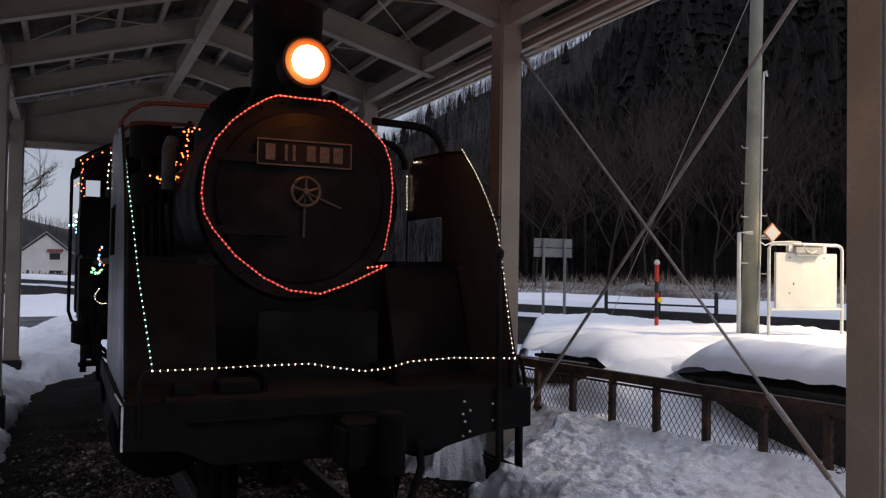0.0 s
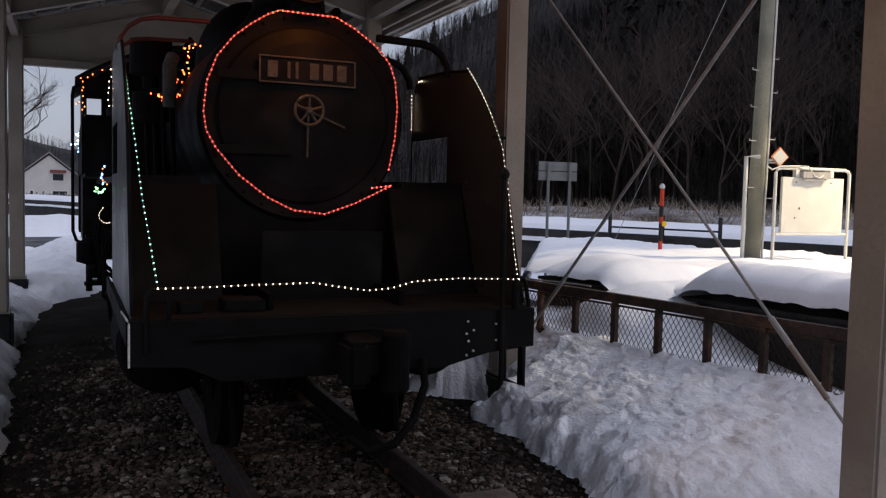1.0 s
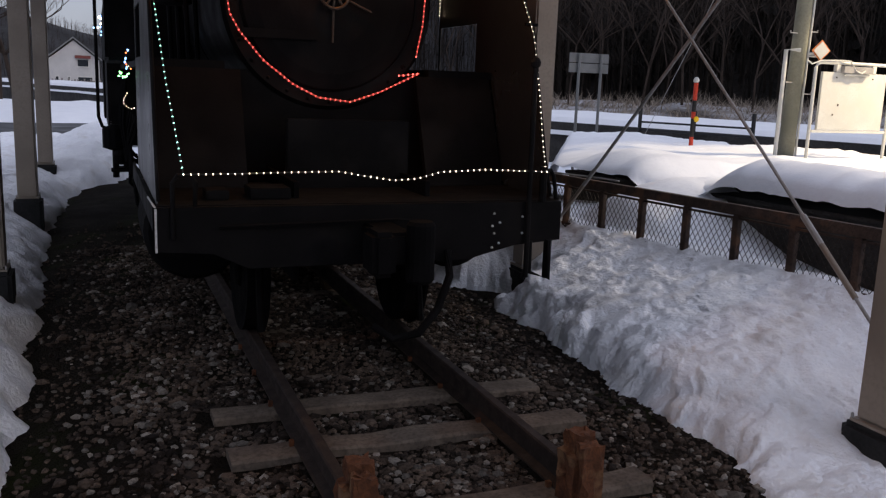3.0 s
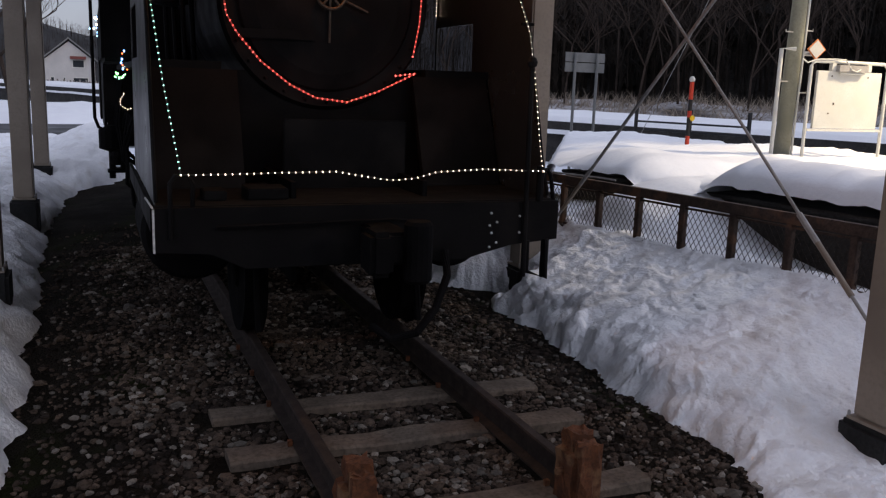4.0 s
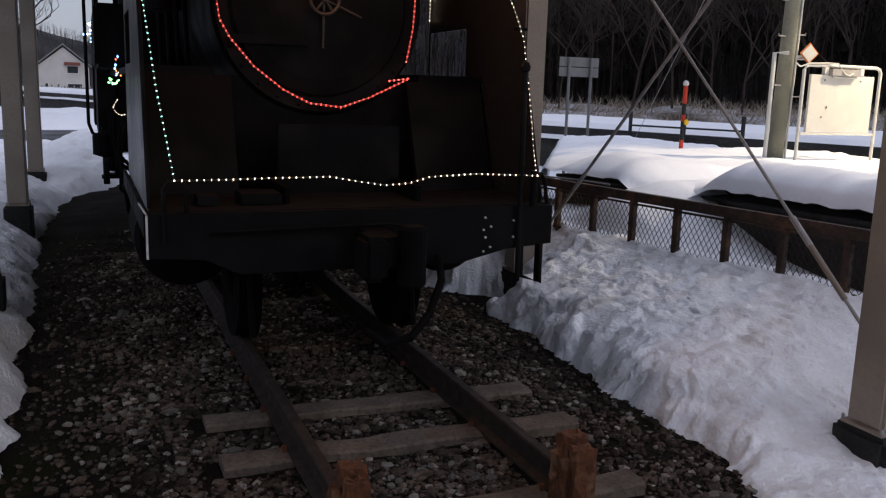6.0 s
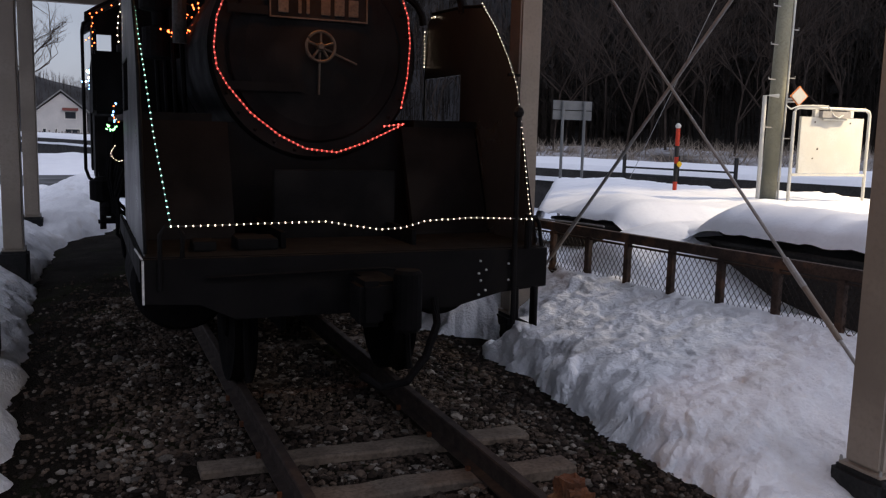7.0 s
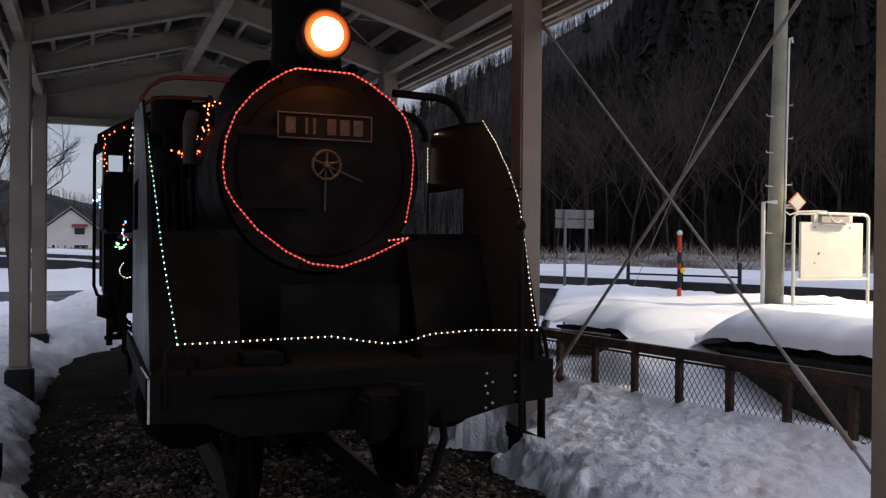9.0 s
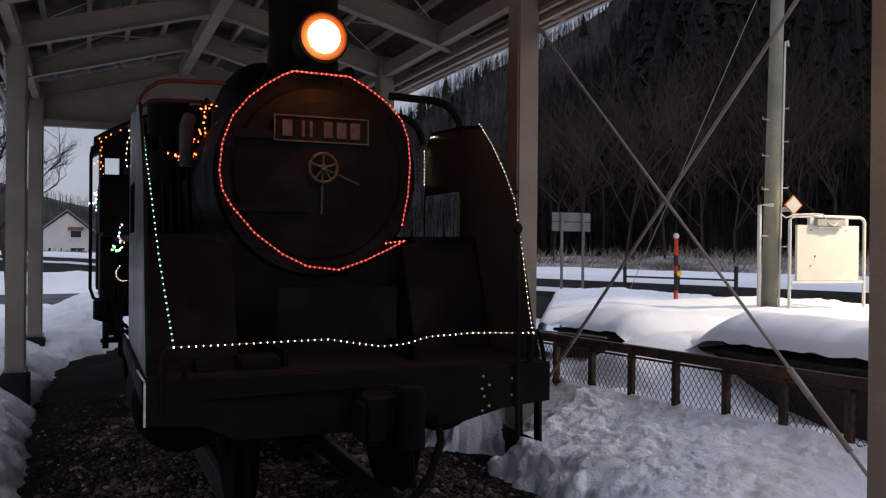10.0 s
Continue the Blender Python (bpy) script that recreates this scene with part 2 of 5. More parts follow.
def tube(points, r, seg=8, bm=None, taper=None, caps=True):
    """A round bar through the points; taper: the radius at its end."""
    bm = bm or bmesh.new()
    pts = [Vector(p) for p in points]
    rings = []
    up = Vector((0.31, 0.17, 0.94))
    for i, p in enumerate(pts):
        d = (pts[min(i + 1, len(pts) - 1)] - pts[max(i - 1, 0)]).normalized()
        if abs(d.dot(up)) > 0.95:
            up = Vector((0.94, 0.31, 0.17))
        u = d.cross(up).normalized()
        v = d.cross(u)
        rad = r if taper is None else r + (taper - r) * i / (len(pts) - 1)
        rings.append([bm.verts.new(p + rad * (math.cos(a) * u + math.sin(a) * v)) for a in (2 * math.pi * k / seg for k in range(seg))])
    for a, b in zip(rings, rings[1:]):
        for k in range(seg):
            bm.faces.new((a[k], a[(k + 1) % seg], b[(k + 1) % seg], b[k]))
    if caps:
        bm.faces.new(rings[0])
        bm.faces.new(rings[-1][::-1])
    return bm


def lathe(profile, centre, axis="z", seg=32, bm=None):
    """Turns a profile of (radius, along) round the axis through centre."""
    bm = bm or bmesh.new()
    rings = []
    for r, h in profile:
        ring = []
        for k in range(seg):
            a = 2 * math.pi * k / seg
            c, s = r * math.cos(a), r * math.sin(a)
            off = {"z": (c, s, h), "y": (c, h, s), "x": (h, c, s)}[axis]
            ring.append(bm.verts.new(Vector(centre) + Vector(off)))
        rings.append(ring)
    for a, b in zip(rings, rings[1:]):
        for k in range(seg):
            bm.faces.new((a[k], a[(k + 1) % seg], b[(k + 1) % seg], b[k]))
    bm.faces.new(rings[0])
    bm.faces.new(rings[-1][::-1])
    return bm


def slab(outline, axis, lo, hi, bevel=0.0):
    """A flat plate: the outline in the two other axes, drawn out along axis from lo to hi."""
    bm = bmesh.new()

    def spot(u, v, w):
        return {"x": (w, u, v), "y": (u, w, v), "z": (u, v, w)}[axis]

    a = [bm.verts.new(spot(u, v, lo)) for u, v in outline]
    b = [bm.verts.new(spot(u, v, hi)) for u, v in outline]
    bm.faces.new(a)
    bm.faces.new(b[::-1])
    for k in range(len(a)):
        j = (k + 1) % len(a)
        bm.faces.new((a[k], a[j], b[j], b[k]))
    if bevel:
        bmesh.ops.bevel(bm, geom=list(bm.edges), offset=bevel, segments=1, affect="EDGES")
    return bm


def fbm(x, y, z=0.0, octaves=4):
    return noise.fractal(Vector((x, y, z)), 1.0, 2.0, octaves)


def sheet(name, xs, ys, height):
    """A mesh over a grid of x and y with the height given by a function."""
    verts = [(x, y, height(x, y)) for y in ys for x in xs]
    n = len(xs)
    faces = [(j * n + i, j * n + i + 1, (j + 1) * n + i + 1, (j + 1) * n + i) for j in range(len(ys) - 1) for i in range(n - 1)]
    me = bpy.data.meshes.new(name)
    me.from_pydata(verts, [], faces)
    for poly in me.polygons:
        poly.use_smooth = True
    return me


def step01(v):
    v = max(0.0, min(1.0, v))
    return v * v * (3 - 2 * v)


def spread(a, b, n):
    return [a + (b - a) * k / (n - 1) for k in range(n)]


def bearing(degrees, metres, z=0.0):
    """A place by its compass bearing (from +y to the right) and distance from the viewing spot."""
    a = radians(degrees)
    return (-1.595 + metres * math.sin(a), -3.59 + metres * math.cos(a), z)


# ---- ground ----
def span_far(lo, hi):
    near = list(np.arange(lo, hi + 0.01, 1.5))
    out, v, s = [], 0.0, 3.0
    while v < 1500:
        v += s
        s *= 1.35
        out.append(v)
    return [float(lo - o) for o in reversed(out)] + [float(v) for v in near] + [float(hi + o) for o in out]


def ground_height(x, y):
    return -0.34 + 0.05 * fbm(x * 0.15, y * 0.15) + 0.25 * step01((x - 20) / 25)


ground = whole("ground", sheet("ground", span_far(-30, 40), span_far(-20, 60), ground_height), GROUND, "snow-covered valley ground reaching the hills", "ground", kind="structure")


def ballast_height(x, y):
    return -0.212 + 0.022 * fbm(x * 1.4, y * 1.4) - 0.10 * step01((abs(x) - 1.3) / 1.2)


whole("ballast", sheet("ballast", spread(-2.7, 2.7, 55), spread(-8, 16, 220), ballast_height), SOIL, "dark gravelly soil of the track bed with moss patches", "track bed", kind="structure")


def right_edge(y):
    toe = float(np.interp(y, [-1.2, -0.4, -0.05, 0.4, 1.0, 2.0, 2.9, 3.5, 3.75, 3.95, 4.3, 4.55, 4.9], [1.42, 1.52, 1.74, 1.82, 1.84, 1.85, 2.02, 2.0, 2.0, 2.35, 2.45, 1.85, 1.72]))
    return toe + 0.06 * fbm(y * 1.6, 3.1) + 0.07 * fbm(y * 5, 9) + 0.035 * fbm(y * 15, 5)


def bank_height(x, y):
    """Old snow that climbs from a ragged toe beside the gravel to a crest along the fence."""
    d = x - right_edge(y + 0.25 * fbm(x * 1.5, y * 1.5, 11)) + 0.06 * fbm(x * 2.4, y * 2.4, 13)
    if d < 0:
        return -0.20 + 2.2 * d
    wide = 3.36 - 0.163 * (y - 2.83) - right_edge(y)
    tall = 0.14 + 0.51 * step01((y + 0.35) / 1.35) + 0.03 * fbm(y * 0.8, 2)
    rise = 0.34 * (1 - math.exp(-d / 0.10)) + 0.66 * min(1.0, d / wide)
    hollow = math.exp(-((x - 2.5) ** 2 + (y + 0.3) ** 2) / 0.12) * 0.05
    lumps = 0.024 * fbm(x * 3, y * 3, 1, 3) + 0.017 * fbm(x * 8, y * 6, 21, 3)
    return -0.20 + tall * rise + lumps * step01(d / 0.2) + 0.013 * fbm(x * 19, y * 15, 4, 2) * step01(d / 0.08) - hollow


def left_edge(y):
    out = -2.12 + 0.16 * step01((1.2 - y) / 1.2) - 0.10 * step01((y - 5) / 2) * step01((11.5 - y) / 2) + 1.05 * step01((y - 11.8) / 3.2)
    return out + 0.06 * fbm(y * 1.6, 7.7) + 0.03 * fbm(y * 6, 1.2)


def left_height(x, y):
    d = left_edge(y + 0.3 * fbm(x * 1.5, y * 1.5, 12)) - x + 0.08 * fbm(x * 2.5, y * 2.5, 14)
    h = -0.22 + 0.42 * (1 - math.exp(-max(d, 0) / 0.3)) if d > 0 else -0.22 + 2.2 * d
    h -= 0.16 * step01((y - 14) / 10)
    h += 0.62 * step01((y - 12.3) / 5) * step01((x + 2.9) / 1.6) * (1 - step01((y - 20) / 4))
    h -= 0.13 * math.exp(-((x + 2.3) ** 2 + (y - 8.7) ** 2) / 0.12) + 0.10 * math.exp(-((x + 2.3) ** 2 + (y - 13.2) ** 2) / 0.12)
    return h + (0.05 * fbm(x * 2.2, y * 2.2, 6) + 0.035 * fbm(x * 6, y * 6, 22)) * step01(d / 0.2) + 0.016 * fbm(x * 10, y * 10, 3) * step01(d / 0.1)


def lumpy(me, way):
    """Pushes a bank's steep face in and out in lumps, so that it is not a mere height field."""
    for v in me.vertices:
        x, y, z = v.co
        v.co.x += way * (0.05 * fbm(y * 3.2, z * 5.0, 31, 3) + 0.03 * fbm(y * 9, z * 11, 33, 2))
        v.co.y += 0.03 * fbm(x * 6, z * 6 + y * 3, 35, 2)
    return me


whole("snow_bank", lumpy(sheet("snow_bank", spread(1.2, 3.75, 130), spread(-8, 12, 780), bank_height), 1), OLD_SNOW, "heaped old grey-white snow bank along the gravel track", "snow", kind="stuff")
whole("snow_bank", lumpy(sheet("snow_bank_beyond", spread(-7.0, -0.8, 130), spread(-8, 24, 490), left_height), 1), OLD_SNOW, "trodden old snow beside the shelter columns", "snow", kind="stuff")

# ---- shelter ----
BAY = 4.5
shelter = thing("shelter", (0, 4.57, 0), "open cream-painted steel shelter with a gabled roof over the track", "shelter", kind="structure")


def under_rafter(x):
    return 5.10 - 0.28 * abs(x)


def column(x, y):
    foot = 0.21 if x < 0 else 0.02
    half = 0.12
    col = part("column", box(x - half, x + half, y - 0.125, y + 0.125, foot, under_rafter(2.51) + 0.32, 0.018), CREAM, shelter)
    part("base_plate", box(x - 0.14, x + 0.14, y - 0.145, y + 0.145, foot - 0.02, foot, 0.004), CREAM, col)
    for dx, dy in ((-0.13, -0.135), (0.13, -0.135), (-0.13, 0.135), (0.13, 0.135)):
        part("bolt", lathe([(0.009, 0), (0.009, 0.02), (0.006, 0.03)], (x + dx, y + dy, foot), seg=6), GALV, col)
    part("footing", box(x - 0.05 - half, x + 0.05 + half, y - 0.19, y + 0.19, -0.7, foot - 0.022, 0.03), FOOTING, shelter, "black concrete footing")


def rafter(x_end, y, deep):
    bm = bmesh.new()
    s = 1 if x_end > 0 else -1

    def bar(lo, hi, half):
        out = []
        for x in (0.0, x_end):
            for dy in (-half, half):
                for dz in (lo, hi):
                    out.append(bm.verts.new((x, y + dy, under_rafter(x) + dz)))
        a = out
        for f in ((0, 1, 3, 2), (4, 6, 7, 5), (0, 2, 6, 4), (1, 5, 7, 3), (0, 4, 5, 1), (2, 3, 7, 6)):
            bm.faces.new([a[k] for k in f])

    bar(0, 0.014, 0.075)
    bar(0.0145, deep - 0.0145, 0.007)
    bar(deep - 0.014, deep, 0.075)
    part("rafter", bm, CREAM, shelter)


for n in range(-1, 4):
    for s in (-1, 1):
        if n >= 0:
            column(s * 2.51, n * BAY)
for n in range(-1, 7):
    for s in (-1, 1):
        rafter(s * 3.0, n * BAY / 2, 0.30)
    part("haunch_plate", slab([(-0.42, 5.10 - 0.118), (0, 5.10 - 0.06), (0.42, 5.10 - 0.118), (0.42, 5.20), (0, 5.32), (-0.42, 5.20)], "y", n * BAY / 2 - 0.012, n * BAY / 2 + 0.012), CREAM, shelter)
for s in (-1, 1):
    for x in (0.55, 1.1, 1.65, 2.2, 2.75):
        z = under_rafter(x) + 0.30
        part("purlin", box(s * x - 0.03, s * x + 0.03, -2.9, 13.8, z, z + 0.075), CREAM, shelter)
    roof = bmesh.new()
    for x0, x1 in ((0.0, 3.05),):
        rows = []
        for k in range(79):
            x = x0 + (x1 - x0) * k / 78
            lift = 0.012 if k % 6 < 2 else 0.0
            rows.append([(s * x, y, under_rafter(x) + 0.385 + lift + dz) for y in (-3.1, 14.0) for dz in (0, 0.012)])
        vs = [[roof.verts.new(p) for p in r] for r in rows]
        for a, b in zip(vs, vs[1:]):
            roof.faces.new((a[0], b[0], b[2], a[2]))
            roof.faces.new((a[1], a[3], b[3], b[1]))
        for r in (vs[0], vs[-1]):
            roof.faces.new((r[0], r[1], r[3], r[2]))
    part("roof_sheet", roof, ROOF_UNDER, shelter, "brown ribbed metal roofing")
    part("eave_beam", box(s * 2.51 - 0.06, s * 2.51 + 0.06, -2.9, 13.8, under_rafter(2.51) + 0.02, under_rafter(2.51) + 0.20), CREAM, shelter)
    part("fascia", box(s * 3.08 - 0.02, s * 3.08 + 0.02, -3.1, 14.0, 4.30, 4.70), CREAM, shelter)
    part("gutter", tube([(s * 2.95, -3.1, 4.315), (s * 2.95, 14.0, 4.315)], 0.05, 10), CREAM, shelter)
    part("eave_trim", box(s * 2.78 - 0.03, s * 2.78 + 0.03, -3.1, 14.0, 4.25, 4.30), CREAM, shelter)
    part("eave_angle", box(s * 2.67 - 0.025, s * 2.67 + 0.025, -2.9, 13.8, 4.30, 4.345), CREAM, shelter)
    for n in range(-1, 6):
        y0, y1 = n * BAY / 2 + 0.1, (n + 1) * BAY / 2 - 0.1
        for (a, b) in ((0.5, 2.4), (2.4, 0.5)):
            part("roof_brace", tube([(s * a, y0, under_rafter(a) + 0.22), (s * b, y1, under_rafter(b) + 0.22)], 0.009, 6), CREAM, shelter)
part("ridge_beam", box(-0.08, 0.08, -2.9, 13.8, 5.04, 5.24), CREAM, shelter)
part("ridge_cap", slab([(-0.25, 5.44), (0, 5.53), (0.25, 5.44), (0.25, 5.46), (0, 5.55), (-0.25, 5.46)], "y", -3.15, 14.05), ROOF_UNDER, shelter)
part("gable_panel", slab([(-2.9, 4.02), (2.9, 4.02), (2.9, 4.55), (0, 5.42), (-2.9, 4.55)], "y", 13.66, 13.70), CREAM, shelter)
part("tie_beam", box(-2.39, 2.39, 13.42, 13.58, 3.95, 4.07), CREAM, shelter)
for s in (-1, 1):
    for n in (0, 2):
        y0, y1 = n * BAY, (n + 1) * BAY
        for k, (ya, yb) in enumerate(((y0 + 0.12, y1 - 0.12), (y1 - 0.12, y0 + 0.12))):
            x = s * (2.63 + 0.036 * k)
            lo, hi = (0.36, 4.12 if k == 0 else 4.27)
            rod = part("brace_rod", tube([(x, ya, lo), (x, yb, hi)], 0.0115 + 0.004 * k, 8), GALV, shelter)
            part("rod_sleeve", tube([Vector((x, ya, lo)).lerp(Vector((x, yb, hi)), f) for f in (0.075, 0.165)], 0.019, 10), CREAM, rod, "cream painted sleeve")
            for f in (0.17, 0.985):
                p = Vector((x, ya, lo)).lerp(Vector((x, yb, hi)), f)
                d = (Vector((x, yb, hi)) - Vector((x, ya, lo))).normalized()
                part("turnbuckle", tube([p - 0.12 * d, p + 0.12 * d], 0.021, 8), GALV, rod)

shelter.location = (0.07, BAY - 0.17 + 0.07, 0)

# ---- track ----
track = thing("railway_track", (0, 0, -0.15), "short dead-end railway track with weathered wooden sleepers", "railway track")
PROFILE = [(-0.063, -0.153), (0.063, -0.153), (0.063, -0.142), (0.012, -0.128), (0.009, -0.045), (0.032, -0.036), (0.032, -0.008), (0.024, 0.0), (-0.024, 0.0), (-0.032, -0.008), (-0.032, -0.036), (-0.009, -0.045), (-0.012, -0.128), (-0.063, -0.142)]
for s in (-1, 1):
    part("rail", slab([(s * 0.5655 + x, z) for x, z in PROFILE], "y", -0.055, 15.5), RAIL, track, "brown rusty steel rail")
    rough = random.Random(12 + s)

    def worn(x0, x1, y0, y1, z0, z1):
        bm = box(s * 0.5655 + x0, s * 0.5655 + x1, y0, y1, z0, z1)
        bmesh.ops.subdivide_edges(bm, edges=bm.edges, cuts=3, use_grid_fill=True)
        for v in bm.verts:
            v.co += Vector([rough.uniform(-0.011, 0.011) for _ in range(3)])
        return bm

    stop = part("rail_stop", worn(-0.085, 0.075, -0.21, -0.06, -0.16, 0.10), RUST, track, "flaking rusted iron stop on the rail end")
    part("lug", worn(-0.06, 0.05, -0.26, -0.19, -0.14, 0.17), RUST, stop)
    part("lug", worn(-0.045, 0.065, -0.16, -0.05, 0.05, 0.19), RUST, stop)
    part("bolt", tube([(s * 0.5655 - 0.12, -0.13, 0.0), (s * 0.5655 + 0.12, -0.13, 0.0)], 0.018, 6), RUST, stop)
rng = random.Random(5)
ys = [0.0, 0.875, 1.5, 2.1, 2.7] + [3.3 + 0.62 * k for k in range(20)]
for k, y in enumerate(ys):
    bm = bmesh.new()
    half, skew = 1.04 + rng.uniform(-0.05, 0.05), rng.uniform(-0.03, 0.03)
    n = 9
    rings = []
    for i in range(n):
        x = -half + 2 * half * i / (n - 1) + (0.085 if k in (1, 2) else 0.0)
        w, top = 0.10 + rng.uniform(-0.010, 0.010), (-0.155 if k < 3 else -0.216) + rng.uniform(-0.012, 0.006)
        yy = y + skew * x
        rings.append([bm.verts.new(p) for p in ((x, yy - w, -0.31), (x, yy - w, top - 0.012), (x, yy - w + 0.014, top), (x, yy, top + 0.003), (x, yy + w - 0.014, top), (x, yy + w, top - 0.012), (x, yy + w, -0.31))])
    for a, b in zip(rings, rings[1:]):
        for i in range(7):
            bm.faces.new((a[i], a[(i + 1) % 7], b[(i + 1) % 7], b[i]))
    bm.faces.new(rings[0])
    bm.faces.new(rings[-1][::-1])
    tie = part("sleeper", bm, TIE, track)
    if k < 5:
        for s in (-1, 1):
            for d in (-0.075, 0.075):
                part("spike", box(s * 0.5655 + d - 0.013, s * 0.5655 + d + 0.013, y - 0.03 * (1 if d > 0 else -1) - 0.013, y - 0.03 * (1 if d > 0 else -1) + 0.013, -0.16, -0.125), RUST, tie)


def scatter_stones(count, seed, big=1.0):
    """Loose gravel as one mesh of lumpy little stones."""
    r = np.random.RandomState(seed)
    ico = bmesh.new()
    bmesh.ops.create_icosphere(ico, subdivisions=1, radius=1)
    base = np.array([v.co[:] for v in ico.verts])
    tri = np.array([[v.index for v in f.verts] for f in ico.faces])
    ico.free()
    verts, faces, at = [], [], 0
    for k in range(count):
        y = (-1.3 + 8.6 * r.rand() ** 1.5) if k < 0.84 * count else r.uniform(-6, 9)
        x = r.uniform(-2.25, 2.0)
        if x < left_edge(y) - 0.03 or x > right_edge(y) + 0.03:
            continue
        if y > 7.5 and x > -0.7:
            continue
        if r.rand() > float(np.interp(x, [-2.1, -1.75, -1.3, -0.8, 1.1, 1.5, 1.9], [0.10, 0.30, 0.75, 1, 1, 0.6, 0.2])):
            continue
        size = big * (0.008 + 0.012 * r.rand() ** 1.7) * (1.0 if r.rand() < 0.95 else 1.8)
        if abs(abs(x) - 0.5655) < 0.05 and y > -0.2:
            continue
        z = ballast_height(x, y) + size * 0.3
        if abs(x) < 1.08 and any(abs(y - t) < 0.125 for t in ys[:3]):
            continue
        shape = base * (1 + 0.75 * (r.rand(len(base), 1) - 0.5)) * (size * np.array([1 + 0.5 * r.rand(), 1 + 0.4 * r.rand(), 0.65 + 0.3 * r.rand()]))
        a = r.rand() * 6.283
        c, s = math.cos(a), math.sin(a)
        verts.append(shape @ np.array([[c, s, 0], [-s, c, 0], [0, 0, 1]]) + (x, y, z))
        faces.append(tri + at)
        at += len(base)
    me = bpy.data.meshes.new("gravel")
    me.from_pydata(np.concatenate(verts).tolist(), [], np.concatenate(faces).tolist())
    return me


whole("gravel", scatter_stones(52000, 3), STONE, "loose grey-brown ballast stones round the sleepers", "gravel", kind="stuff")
whole("gravel", scatter_stones(5200, 9, 1.25), PALE_STONE, "scattered paler stones among the brown ballast", "gravel", kind="stuff")

# ---- platform beyond the fence: it and the fence run at a slant to the track ----
SLANT = Matrix.Translation((3.39, 2.83, 0)) @ Matrix.Rotation(radians(9.27), 4, "Z") @ Matrix.Translation((-3.4, -2.83, 0))


def platform_end(x):
    return 6.7 + (x - 3.9) * 1.15


def platform_top(x, y):
    """The lumpy snow on the platform: two plump mounds that overhang its edge and a thinner drift behind."""
    def swell(v):
        v = max(0.0, min(1.0, v))
        return math.sqrt(1 - (1 - v) ** 2)

    mouth = step01((3.55 - y) / 0.25) + step01((y - 4.30) / 0.25)
    reach = 4.26 + 0.12 * (1 - min(1.0, mouth))
    left = platform_end(x - 0.5) - 0.6 - y
    h = 0.12 + 0.15 * math.exp(-(((y - 5.2) / 0.7) ** 2 + ((x - 5.0) / 0.9) ** 2)) + 0.15 * step01((3.4 - y) / 0.4) * math.exp(-max(0.0, x - 4.9) ** 2 / 0.8)
    h += 0.06 * fbm(x * 0.55, y * 0.55, 5, 3) + 0.022 * fbm(x * 1.8, y * 1.8, 2, 3)
    lip = 0.79 + 0.15 * step01((3.6 - y) / 0.4) + 0.11 * step01((y - 4.25) / 0.35) + 0.03 * fbm(y * 5, 3.3, 9, 3)
    if left < 0:
        return lip + 2.5 * left
    return lip + h * swell((x - reach) / 0.5) * (0.35 * swell(left / 0.5) + 0.65 * step01(left / 2.0))


platform = thing("platform", (3.4, 2.83, 0), "low station platform with a dark stained edge wall", "platform", kind="structure")
part("edge_wall", box(4.52, 4.8, -9, 5.9, -0.5, 0.80), WALL_DARK, platform)
part("deck", slab([(4.6, -9), (9.7, -9), (9.7, 10.0), (4.6, 5.0)], "z", 0.3, 0.78), WALL_DARK, platform)
part("coping", box(4.40, 4.8, -9, 5.85, 0.802, 0.84, 0.01), WALL_DARK, platform)
whole("platform_snow", sheet("platform_snow", spread(4.26, 9.9, 140), spread(-6, 13, 300), platform_top), SNOW, "deep smooth snow lying in rounded mounds on the platform", "snow", kind="stuff").matrix_world = SLANT
platform.rotation_euler.z = radians(9.27)


def gap_height(x, y):
    rise = float(np.interp(y, [0, 1.2, 2.0, 2.6, 3.1, 3.5, 3.95, 4.4, 4.8, 6], [0.10, 0.14, 0.24, 0.36, 0.60, 0.86, 0.95, 0.84, 0.56, 0.44]))
    near = 0.40 + 0.34 * math.exp(-(((y - 4.0) / 0.55) ** 2)) * step01((x - 3.44) / 0.3)
    return near + (rise - near) * step01((x - 3.5) / 0.95) + 0.02 * fbm(x * 2, y * 2, 8)


whole("snow_drift", sheet("snow_drift", spread(3.36, 4.85, 34), spread(-5, 12, 160), gap_height), SNOW, "drifted snow between the fence and the platform wall", "snow", kind="stuff").matrix_world = SLANT

# ---- fence ----
FX = 3.40
fence = thing("fence", (FX, 2.83, 0.3), "rusty brown steel fence with diamond wire mesh in snow", "fence")
posts = [2.83 + 0.569 * k for k in range(-8, 14)]
for y in posts:
    part("post", box(FX - 0.03, FX + 0.03, y - 0.03, y + 0.03, -0.3, 0.833, 0.005), FENCE, fence)
part("top_rail", box(FX - 0.035, FX + 0.035, posts[0], posts[-1], 0.835, 0.925, 0.006), FENCE, fence)
part("upper_rail", box(FX - 0.018, FX + 0.018, posts[0], posts[-1], 0.80, 0.818, 0.004), FENCE, fence)
part("bottom_rail", box(FX - 0.02, FX + 0.02, posts[0], posts[-1], 0.385, 0.425, 0.004), FENCE, fence)


